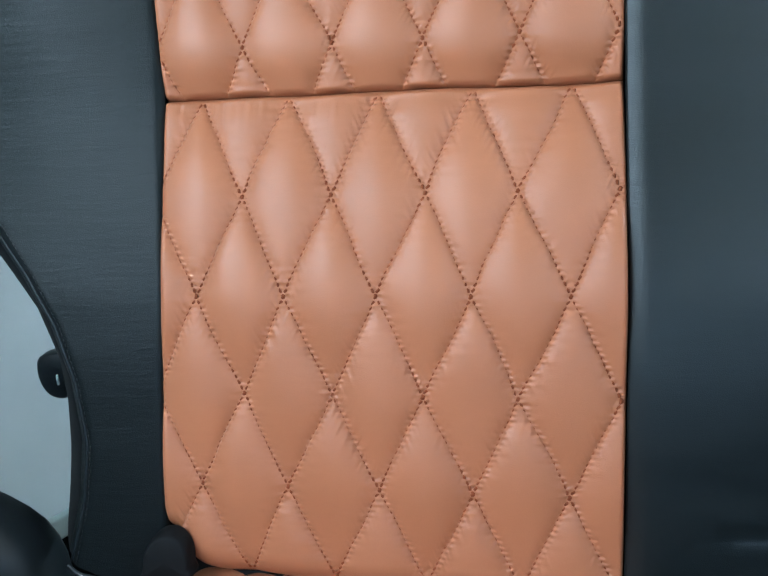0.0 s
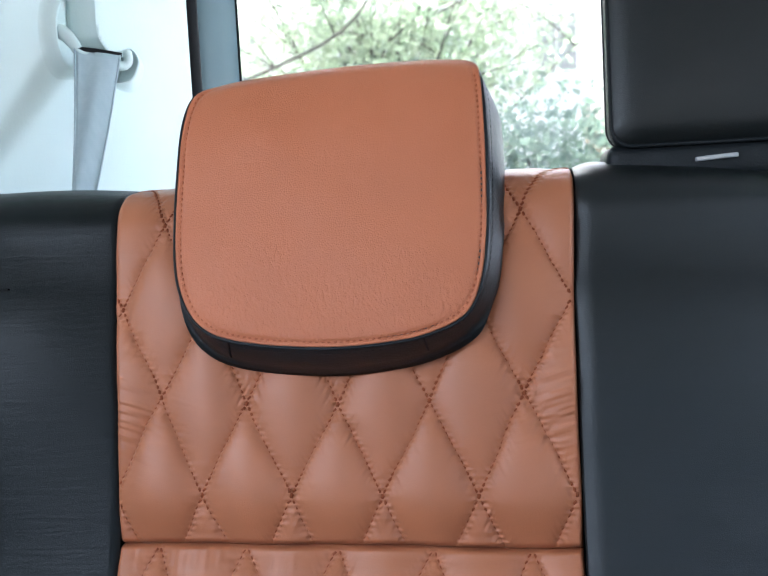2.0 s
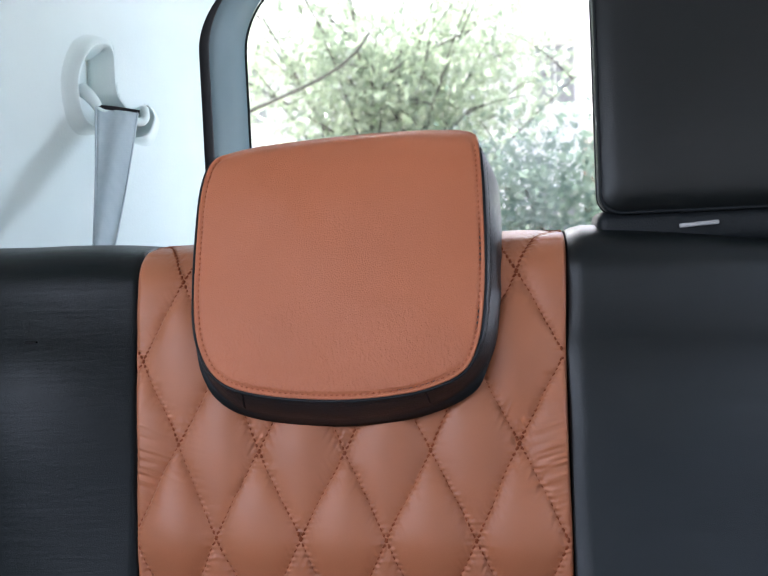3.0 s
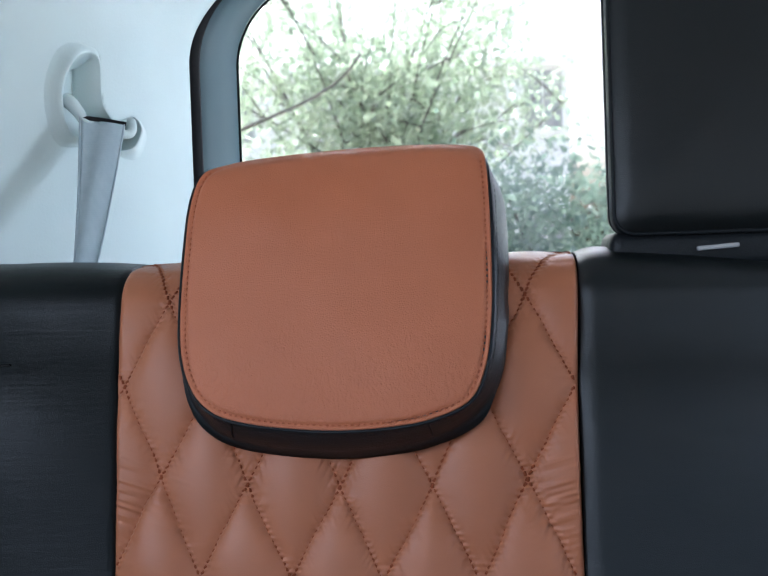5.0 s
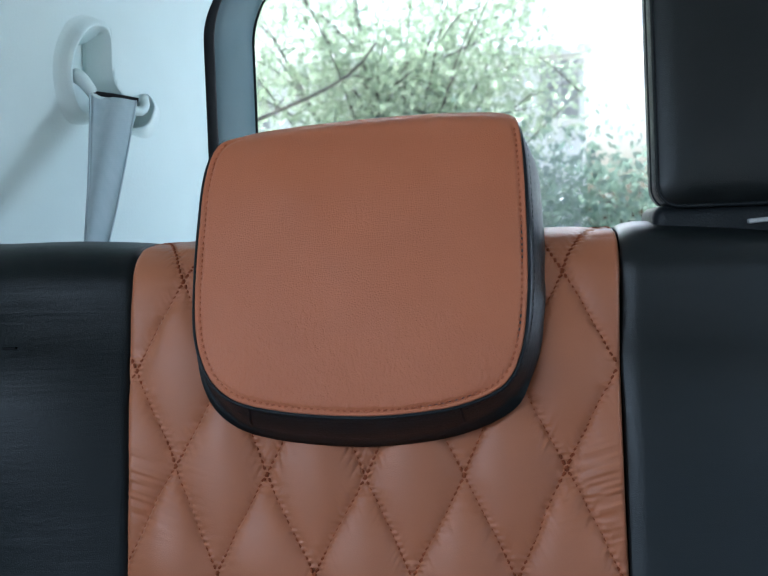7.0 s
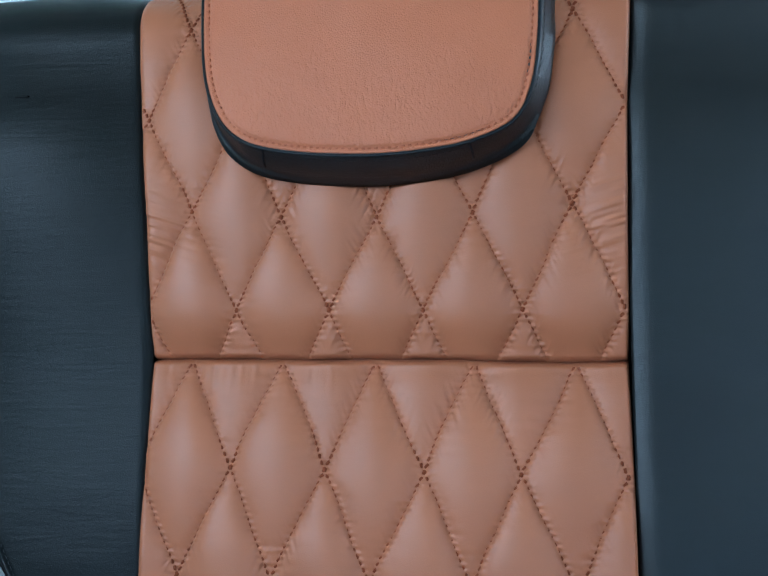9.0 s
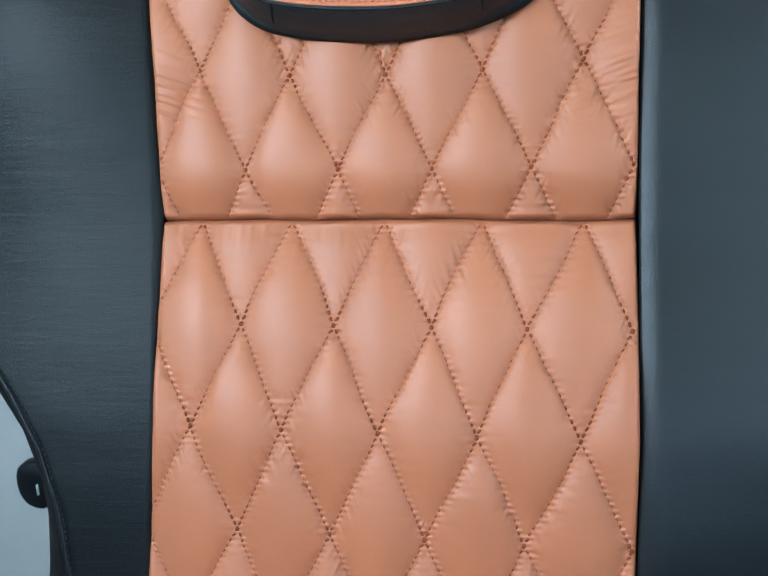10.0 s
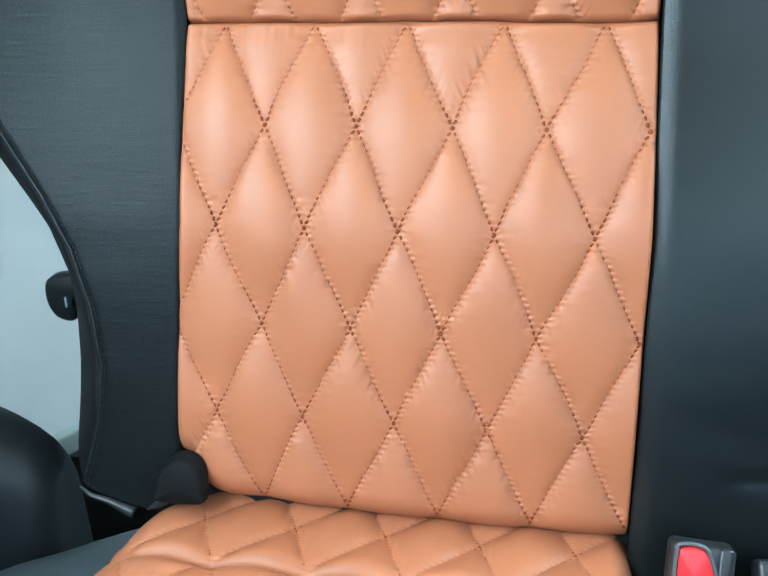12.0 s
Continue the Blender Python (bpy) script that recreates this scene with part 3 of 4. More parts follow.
def tan_headrest():
    top = smooth((HEAD_RING[:, 1] - .094) / .014) * smooth((HEAD_WAY[:, 1] - .1) / .4)
    rings = []
    for k in np.r_[np.linspace(.0005, .85, 40), np.linspace(.87, 1, 16)]:
        u, w = HEAD_RING[:, 0] * k, HEAD_RING[:, 1] * k
        dome = -.010 * (1 - k ** 2.6) + .006 * top * np.clip((k - .9) / .1, 0, 1) ** 2 + .0016 * np.exp(-((k - .968) / .010) ** 2) * (1 - top)
        rings.append(head_point(u, w, dome + head_drop(u, w) + .0006 * lattice_noise(u * 40, w * 40, 21)))
    for grow, d in ((.0006, .003), (.0008, .008), (.0004, .018), (-.001, .036)):
        g = (grow + .0022) * top - .003 * (1 - top)
        q = HEAD_RING + HEAD_WAY * g[:, None]
        rings.append(head_point(q[:, 0], q[:, 1], .006 * top + d + head_drop(*HEAD_RING.T)))
    front = sheet("front_cushion", np.array(rings[::-1]), TAN_GRAINED, headrest, "plain tan leather front, creased towards its lower edge", ring=True)
    keep = top < .5
    order = np.roll(np.arange(len(keep)), -int(np.argmax(~keep)))
    order = [i for i in order if keep[i]]
    u, w = (HEAD_RING[order] - HEAD_WAY[order] * .0038).T
    pts = head_point(u, w, -.010 * (1 - .968 ** 2.6) + .0012 + head_drop(u, w))
    n = np.tile(np.array([0, -math.cos(LEAN_BACK), math.sin(LEAN_BACK)]), (len(pts), 1))
    stitches("stitching", [(pts, n, None)], THREAD_LIGHT, front, thick=.0008)
    # the band swells outwards behind the face, most below and on the side towards the centre seat
    right, left, down = np.maximum(HEAD_WAY[:, 0], 0), np.maximum(-HEAD_WAY[:, 0], 0), np.maximum(-HEAD_WAY[:, 1], 0)
    swell = .0122 * right * (1 - .6 * down) * smooth((.114 - HEAD_RING[:, 1]) / .038) + .0045 * left * smooth((.10 - HEAD_RING[:, 1]) / .05) + .0125 * down ** 1.5 * (1 - .75 * right * down) - .002 * top
    swell = swell * (1 - .9 * down * (left + right))
    long = right * smooth((HEAD_RING[:, 1] - .005) / .05)
    rings = []
    for share, d in ((0, 0), (.10, .0010), (.26, .0024), (.30, .0037), (.36, .0052), (.62, .0100), (.85, .0160), (1.0, .0240), (.98, .045), (.5, .080), (-.5, .098), (-2.5, .104)):
        g = share * swell - (.004 if share < 0 else 0) * abs(share)
        q = HEAD_RING + HEAD_WAY * g[:, None]
        d = d * (1 - .3 * down) + .007 * top + .034 * long * np.clip(d / .024, 0, 1) * (1 - np.clip((d - .024) / .08, 0, 1))
        rings.append(head_point(q[:, 0], q[:, 1], d + .0005 + head_drop(*HEAD_RING.T) * (1 - np.clip(d / .1, 0, 1))))
    band = closed("side_band", np.array(rings), BAND, headrest, "black grained leather band and back")
    q = HEAD_RING + HEAD_WAY * .0012
    rim = head_point(q[:, 0], q[:, 1], .001 + head_drop(*HEAD_RING.T))
    tube("piping", rim[order], .0012 * np.clip(np.minimum(np.arange(len(order)), np.arange(len(order))[::-1]) / 8, .1, 1), BLACK_GRAINED, band)
    for at_u in (-.076, .070):
        i = min((i for i in range(len(HEAD_RING)) if HEAD_RING[i, 1] < 0), key=lambda i: abs(HEAD_RING[i, 0] - at_u))
        ridge = np.array([r[i] for r in rings[1:8]])
        tube("seam", curve_points(ridge, 12), .0011, BLACK_GRAINED, band, sides=6)
    k = 4
    outer = np.array(rings[k])[order] + np.array([0, -.0004, 0])
    c = np.array(rings[k]).mean(0)
    n = outer - c
    n /= np.linalg.norm(n, axis=1)[:, None]
    stitches("stitching", [(outer, n, None)], THREAD_BLACK, band, length=.0032, thick=.0004)
    for dx in (-.06, .06):
        part("post", bmesh_post(HEAD_AT[0] + dx, .80, .955, 1.0), STEEL, headrest, "steel post")


def bmesh_post(x, y, z0, z1, r=.006):
    bm = bmesh.new()
    bmesh.ops.create_cone(bm, cap_ends=True, segments=16, radius1=r, radius2=r, depth=z1 - z0, matrix=Matrix.Translation((x, y, (z0 + z1) / 2)))
    return bm


tan_headrest()

black_headrest = thing("headrest", (.2, .76, .97), "raised plain black leather headrest with piped edges, on the centre section", "headrest")


def round_outline(x0, x1, z0, z1, r, n=14):
    pts = []
    for cx, cz, a in ((x1 - r, z0 + r, -90), (x1 - r, z1 - r, 0), (x0 + r, z1 - r, 90), (x0 + r, z0 + r, 180)):
        for k in range(n):
            t = radians(a + 90 * k / (n - 1))
            pts.append((cx + r * math.cos(t), cz + r * math.sin(t)))
    return np.array(pts)


def black_head():
    outline = round_outline(.0735, .332, .990, 1.290, .016)
    c = outline.mean(0)
    rings = []
    for k, d in ((.0005, -.008), (.4, -.0075), (.7, -.006), (.88, -.003), (.965, .0), (1.0, .004)):
        q = c + (outline - c) * k
        rings.append(np.stack([q[:, 0], .746 + d + (q[:, 1] - .99) * .10, q[:, 1]], -1))
    front = sheet("front_cushion", np.array(rings[::-1]), BLACK, black_headrest, "smooth black leather front", ring=True)
    rim = np.stack([outline[:, 0], .7495 + (outline[:, 1] - .99) * .10, outline[:, 1]], -1)
    tube("piping", rim, .0015, BLACK_GRAINED, front, loop=True)
    rings = []
    for k, d in ((0.0, .003), (.0018, .008), (.0022, .022), (.0010, .05), (-.004, .08), (-.02, .10), (-.06, .105)):
        q = outline + (outline - c) / np.linalg.norm(outline - c, axis=1)[:, None] * k
        rings.append(np.stack([q[:, 0], .748 + d + (q[:, 1] - .99) * .10, q[:, 1]], -1))
    gusset = closed("side_band", np.array(rings), BLACK_GRAINED, black_headrest, "black leather side band")
    rim = np.array(rings)[2]
    tube("piping", rim, .0012, BLACK_GRAINED, gusset, loop=True)
    bm = box(bmesh.new(), .070, .328, .752, .835, .962, .992, .009)
    foot = part("foot", bm, BLACK_GRAINED, black_headrest, "black leather foot")
    plate = part("guide_plate", box(bmesh.new(), .134, .164, .7455, .757, .9768, .9802, .001, Matrix.Translation((.147, .75, .979)) @ pose(0, 0, 0, 0, -4, 0) @ Matrix.Translation((-.147, -.75, -.979))), MID_TRIM, foot, "grey guide plate")
    return plate


black_head()

# ---- the seat cushion ----
cushion = thing("seat_cushion", (-.13, .3, .2), "tan leather seat cushion quilted in diamonds, black leather edges", "car seat")


def cushion_left(y):
    """The outer edge of the cushion, drawn in round its rear corner."""
    edge = [-.350, -.352, -.348, -.342, -.334, -.322, -.306, -.285, -.258]
    return sum(np.interp(y + d, [.10, .47, .50, .525, .545, .56, .572, .585, .61], edge) for d in np.linspace(-.010, .010, 7)) / 7


def cushion_top(name, y0, y1, seed, back_round, front_round, deep_back, deep_front):
    step = .0012
    ny, nx = int((y1 - y0) / step), int(.40 / step)
    y = np.linspace(y1, y0, ny)[:, None]
    u = np.linspace(0, 1, nx)[None, :]
    xl = cushion_left(y)
    xr = .046 + 0 * y
    x = xl + u * (xr - xl)
    k = (x - .32 * (y - .534) + wander(x, y, seed) + .1385) / .0715
    q = (y - .534) / .047
    A, B = k + q / 2, k - q / 2
    a, b = np.abs(np.sin(math.pi * A)), np.abs(np.sin(math.pi * B))
    off = .0090 * (a * b) ** .45 + .0005 * np.exp(-(np.minimum(a, b) / .3) ** 2) * lattice_noise(x * 300, y * 90, seed)
    off += .0016 * (.5 - .5 * np.cos(2 * math.pi * 13 * q)) * np.exp(-(np.minimum(a, b) / .085) ** 2)
    seam = rolled(y1 - y, back_round) * rolled(y - y0, front_round)
    edge = rolled(x - xl, .035) * rolled(xr - x, .02)
    base = CUSHION_Z + .06 * (.55 - y)
    z = base + off * edge * seam + .03 * (edge - 1) + deep_back * (rolled(y1 - y, back_round) - 1) + deep_front * (rolled(y - y0, front_round) - 1)
    top = sheet(name, np.stack(np.broadcast_arrays(x, y, z), -1), TAN, cushion, "tan leather quilted in stitched diamonds", flip=True)
    runs = []
    for sign in (1, -1):
        for m in range(-14, 15):
            yy = np.linspace(y1 - .012, y0 + .006, 300)
            xx = -.1385 + .0715 * (m - sign * (yy - .534) / .047 / 2) + .32 * (yy - .534)
            xx = xx - wander(xx, yy, seed)
            good = (xx > cushion_left(yy) + .016) & (xx < .034)
            if good.sum() > 15:
                yy, xx = yy[good], xx[good]
                e = rolled(xx - cushion_left(yy), .035) * rolled(.046 - xx, .02)
                zz = CUSHION_Z + .06 * (.55 - yy) + .03 * e - .03 + deep_back * (rolled(y1 - yy, back_round) - 1) + deep_front * (rolled(yy - y0, front_round) - 1) + .0012
                runs.append((np.stack([xx, yy, zz], -1), np.tile([0, 0, 1.0], (len(yy), 1)), 13 * (yy - .534) / .047))
    stitches("stitching", runs, THREAD, top, length=.0034, thick=.00080, slant=.30)


CUSHION_Z = .345
cushion_top("rear_quilted_panel", .485, .610, 31, .030, .014, .03, .007)
cushion_top("front_quilted_panel", .10, .4848, 33, .014, .05, .007, .04)


def cushion_base():
    bm = bmesh.new()
    box(bm, -.335, .036, .11, .56, .14, .310, .02)
    part("foam_base", bm, CARPET, cushion)
    # the border falls away towards the door and rounds down behind
    x = np.linspace(-.325, -.60, 24)[None, :]
    rear = np.interp(x, [-.60, -.46, -.345, -.325], [.470, .512, .548, .552])
    top = np.interp(x, [-.60, -.50, -.40, -.325], [.235, .290, .322, .340])
    v = np.linspace(0, 1, 30)[:, None]
    back = np.clip(v / .5, 0, 1) * math.pi / 2
    y = rear + .02 - .045 * (1 - np.cos(back)) - np.clip((v - .5) / .5, 0, 1) * (rear - .06)
    z = top - .13 * (1 - np.sin(back)) - .003 * lattice_noise(x * 30, v * 9, 5)
    sheet("side_border", np.stack(np.broadcast_arrays(x, y, z), -1), BLACK_VINYL, cushion, "black vinyl side border")
    bm = bmesh.new()
    box(bm, .047, .45, .08, .56, .13, .300, .03)
    part("centre_border", bm, BLACK, cushion, "black leather centre cushion")


cushion_base()


# ---- belt buckle ----
buckle = thing("belt_buckle", (.1, .57, .30), "red-buttoned seat belt buckle in a grey housing between the cushions", "seat belt buckle")
TURN_B = Matrix.Translation((.083, .505, .375)) @ pose(0, 0, 0, -24, 4, 0)


def buckle_parts():
    bm = box(bmesh.new(), -.021, .021, -.011, .011, -.07, .016, .004)
    bmesh.ops.transform(bm, matrix=TURN_B, verts=bm.verts)
    shell = part("housing", bm, BUCKLE_GREY, buckle, "dark grey plastic housing")
    outline = curve_points([(-.0165, -.035), (-.0165, .009), (-.0148, .0135), (-.0085, .0150), (-.0015, .0142), (.0022, .0105), (.0088, -.008), (.0088, -.035)], 30)
    rings = [np.stack([outline[:, 0] * k + (1 - k) * -.004, np.full(30, y), outline[:, 1] * k + (1 - k) * -.01], -1) for y, k in ((-.0142, .93), (-.0136, .985), (-.0125, 1.0), (.0, 1.0))]
    red = closed("button", np.array(rings), RED, shell, "red release button")
    red.data.transform(TURN_B)
    bm = box(bmesh.new(), .010, .018, -.0128, .008, -.045, .0165, .002)
    bmesh.ops.transform(bm, matrix=TURN_B, verts=bm.verts)
    part("rib", bm, BUCKLE_GREY, shell)
    line = [TURN_B @ Vector((x * 1.10 + .0002, -.0128, z * 1.06 + .0012)) for x, z in outline]
    tube("rim", np.array(line), .0015, BUCKLE_RIM, shell, "paler rim round the button", sides=6)
    bm = box(bmesh.new(), .0100, .0112, -.0136, .0, -.040, .0150, .0004)
    bmesh.ops.transform(bm, matrix=TURN_B, verts=bm.verts)
    part("slit_edge", bm, BUCKLE_RIM, shell)


BUCKLE_RIM = plastic("buckle_rim_grey", (0.09, 0.095, 0.10), (0.13, 0.135, 0.14), 0.35, 300, 0.05)
BUCKLE_GREY = plastic("buckle_grey", (0.016, 0.018, 0.020), (0.026, 0.029, 0.032), 0.4, 300, 0.1)
buckle_parts()
second = thing("belt_buckle", (.15, .57, .30), "dark belt buckle lying beside the red one", "seat belt buckle")
bm = box(bmesh.new(), -.022, .03, -.011, .011, -.07, .008, .004)
bmesh.ops.transform(bm, matrix=Matrix.Translation((.142, .515, .368)) @ pose(0, 0, 0, -40, 0, 6), verts=bm.verts)
shell = part("housing", bm, BUCKLE_GREY, second)
bm = box(bmesh.new(), -.013, .02, -.0125, .006, -.03, .003, .002)
bmesh.ops.transform(bm, matrix=Matrix.Translation((.142, .515, .368)) @ pose(0, 0, 0, -40, 0, 6), verts=bm.verts)
part("button", bm, STEEL, shell, "worn silver-rimmed button")


# ---- the body round the seats ----
def pillar_edge(z):
    return np.clip((z - 1.230) / .140, 0, 1) ** 2 * .115


PILLAR_PLAN = curve_points([(-.700, .30), (-.690, .50), (-.640, .70), (-.555, .865), (-.494, .955), (-.460, 1.003), (-.436, 1.050), (-.421, 1.10), (-.411, 1.150), (-.416, 1.170)], 330)
GUIDE_AT = Vector((-.446, .998, 1.131))
GUIDE_RIGHT = Vector((.60, .80, 0)).normalized()
GUIDE_OUT = Vector((.80, -.60, 0)).normalized()
POCKET = curve_points([(-.022, .077), (-.036, .062), (-.045, .040), (-.046, .016), (-.040, -.006), (-.028, -.014), (.0, -.016), (.026, -.024), (.044, -.018), (.054, .0), (.053, .012),
                       (.045, .016), (.025, .008), (.012, .018), (.006, .034), (.005, .072), (-.004, .082)], 160, True) - np.array([.011, 0])


def pillar_row(z):
    """The trim's line at a height."""
    k = np.linspace(0, 1, len(PILLAR_PLAN))
    x = PILLAR_PLAN[:, 0] + pillar_edge(z) * k ** 3 + .05 * np.clip((z - .9) / .47, 0, 1) * (1 - k)
    return np.stack([x, PILLAR_PLAN[:, 1], np.full(len(k), z)], -1)


def pillar_depth(a, h):
    """How far the trim stands out of the guide's own plane, at a across and h up."""
    row = pillar_row(GUIDE_AT.z + h) - np.array(GUIDE_AT)
    return float(np.interp(a, row @ np.array(GUIDE_RIGHT), row @ np.array(GUIDE_OUT)))


def inside(x, y, ring):
    """Whether points lie within a closed line."""
    hit = np.zeros(x.shape, bool)
    for (x0, y0), (x1, y1) in zip(ring, np.roll(ring, -1, 0)):
        cross = (y0 > y) != (y1 > y)
        hit ^= cross & (x < (x1 - x0) * (y - y0) / (y1 - y0 + 1e-12) + x0)
    return hit


def pillar_trim():
    grid = np.array([pillar_row(z) for z in np.linspace(.62, 1.37, 250)])
    r, c = grid.shape[:2]
    mid = (grid[:-1, :-1] + grid[1:, 1:]) / 2 - np.array(GUIDE_AT)
    a, h = mid @ np.array(GUIDE_RIGHT), mid[..., 2]
    open_face = ~inside(a, h, POCKET.mean(0) + (POCKET - POCKET.mean(0)) * 1.03)
    i = np.arange(r * c).reshape(r, c)
    f = np.stack([i[:-1, :-1], i[:-1, 1:], i[1:, 1:], i[1:, :-1]], -1)[open_face]
    return tagged(thicken(link("pillar_trim", grid.reshape(-1, 3), f.tolist(), PALE_TRIM), .002), "pale grey moulded plastic pillar trim beside the rear window", "wall trim", kind="structure")


pillar_trim()


def lower_side_trim():
    plan = curve_points([(-.720, .0), (-.715, .35), (-.690, .70), (-.640, .95), (-.560, 1.10), (-.46, 1.16), (-.40, 1.18)], 50)
    zs = np.linspace(-.02, .64, 30)
    grid = []
    for z in zs:
        lean = .03 * np.sin((z + .02) / .66 * math.pi)
        grid.append(np.stack([plan[:, 0] - lean, plan[:, 1], np.full(50, z)], -1))
    return tagged(thicken(sheet("side_trim", np.array(grid), MID_TRIM), .003), "pale grey moulded side panel behind the seat", "wall trim", kind="structure")


lower_side_trim()


def wheel_arch():
    arch = thing("wheel_arch_cover", (-.55, .55, 0), "rounded black plastic cover beside the seat cushion", "trim cover")
    section = curve_points([(-.72, .0), (-.735, .25), (-.73, .420), (-.65, .440), (-.56, .428), (-.49, .408), (-.445, .384), (-.424, .354), (-.419, .30), (-.419, .10), (-.43, .0)], 60)
    c = np.array([-.60, .15])
    rings = [np.stack([c[0] + (section[:, 0] - c[0]) * k, np.full(60, y), c[1] + (section[:, 1] - c[1]) * k], -1)
             for y, k in ((.520, .70), (.522, .86), (.527, .94), (.538, .985), (.552, 1.0), (.570, 1.0), (.590, .985), (.603, .94), (.612, .82))]
    closed("cover", np.array(rings), BLACK_PLASTIC, arch)
    part("front_cover", box(bmesh.new(), -.73, -.56, .26, .54, .0, .30, .05), BLACK_PLASTIC, arch)
    return arch


wheel_arch()
bm = box(bmesh.new(), -.085, .085, -.015, .015, -.013, .013, .004)
bmesh.ops.transform(bm, matrix=pose(-.617, .887, .157, 0, -31, 0), verts=bm.verts)
tagged(part("sill_strip", bm, PALE_TRIM, None), "white plastic strip on the floor edge", "trim strip")

# belt guide and belt
guide = thing("belt_guide", (-.45, .98, 1.13), "white hooked plastic belt guide on the pillar trim", "belt guide")


def belt_guide():
    """A raised moulding with a pocket, out of which the belt hangs over a bar."""
    def spot(a, h, d):
        return np.array(GUIDE_AT + GUIDE_RIGHT * a + Vector((0, 0, h)) + GUIDE_OUT * d)

    c = POCKET.mean(0)
    # raised towards the door and the two ears, flush with the trim above
    raised = np.clip((-.018 - POCKET[:, 0]) / .026, 0, 1)
    ear = np.clip((.022 - POCKET[:, 1]) / .02, 0, 1) * np.clip((POCKET[:, 0] - .01) / .02, 0, 1)
    lift = .0015 + .0125 * np.maximum(raised, .75 * ear)
    rings = []
    for k, share in ((1.46, -.10), (1.36, -.01), (1.27, .08), (1.19, .28), (1.11, .68), (1.04, .94), (1.0, 1.0)):
        rings.append([spot(*(q := c + (p - c) * (1 + (k - 1) * (.3 + .7 * l / .014))), pillar_depth(*q) + share * l - (.0005 if k > 1.3 else 0)) for p, l in zip(POCKET, lift)])
    # the walls slope in, widest towards the window and the roof
    way = np.roll(POCKET, -1, 0) - np.roll(POCKET, 1, 0)
    way = np.stack([way[:, 1], -way[:, 0]], 1) / np.linalg.norm(way, axis=1)[:, None]
    if np.sum(way * (POCKET - c)) < 0:
        way = -way
    upper = np.clip((POCKET[:, 1] - .006) / .02, 0, 1) * np.clip((.012 - POCKET[:, 0]) / .012, 0, 1)
    inset = np.stack([np.maximum(way[:, 0], 0) * .021, np.maximum(way[:, 1], 0) * .014], 1) * upper[:, None]
    for share, d in ((.02, -.001), (.10, -.003), (.5, -.010), (.92, -.018), (1.0, -.020), (1.0, -.028)):
        rings.append([spot(*(c + (p - c) * .988 - m * share), pillar_depth(*p) + d + (l if d > -.004 else 0)) for p, m, l in zip(POCKET, inset, lift)])
    sheet("moulding", np.array(rings), PALE_TRIM, guide, ring=True)
    floor = [[spot(a - .012, h, pillar_depth(a, h) - .0245) for a in np.linspace(-.07, .09, 30)] for h in np.linspace(-.05, .10, 30)]
    sheet("pocket_floor", np.array(floor), PALE_TRIM, guide)
    bar = [spot(p[0] - .013, p[1], p[2]) for p in ((-.036, .026, -.004), (-.034, .020, .006), (-.029, .010, .012), (-.024, .002, .015), (.0, -.004, .016), (.022, -.009, .015), (.031, -.004, .014), (.034, .008, .008))]
    tube("guide_bar", curve_points(bar, 40), np.r_[np.linspace(.0085, .0052, 14), np.full(26, .0052)], PALE_TRIM, guide, "pale plastic bar that carries the belt")
    # black line that stands in for the shadow in the gap over the belt
    slot = curve_points([(-.459, .9540, 1.1365), (-.440, .9680, 1.1345), (-.4205, .9815, 1.1310)], 16)
    tube("belt_shadow_line", slot, .0028, RUBBER, guide, "dark line laid in as the shadow of the gap above the belt", sides=6)


belt_guide()

belt = thing("seat_belt", (-.43, .9, .9), "grey woven seat belt hanging from its guide on the pillar", "seat belt")


def seat_belt():
    rows = []
    for f in np.linspace(0, 1, 40):
        l = np.array([-.459, .952, 1.136]) * (1 - f) + np.array([-.4155, .835, .955]) * f
        r = np.array([-.421, .978, 1.130]) * (1 - f) + np.array([-.4030, .848, .955]) * f
        c = np.linspace(0, 1, 12)[:, None]
        p = l * (1 - c) + r * c
        p[:, 1] += .004 * np.sin(c[:, 0] * math.pi * 2 + f * 3)
        rows.append(p)
    front = np.array(rows)
    back = front + np.array([0, .0014, 0])
    ringed = np.concatenate([front, back[:, ::-1]], 1)
    closed("webbing", ringed, WEBBING, belt)
    for side in (0, -1):
        tube("selvedge", front[:, side], .0011, WEBBING, belt, sides=6)


seat_belt()


# tailgate: trim, seal and glass
def ring_points(x0, x1, z0, z1, r, y, lean=0.0):
    o = round_outline(x0, x1, z0, z1, r, 16)
    return np.stack([o[:, 0], y + lean * (o[:, 1] - z0), o[:, 1]], -1)


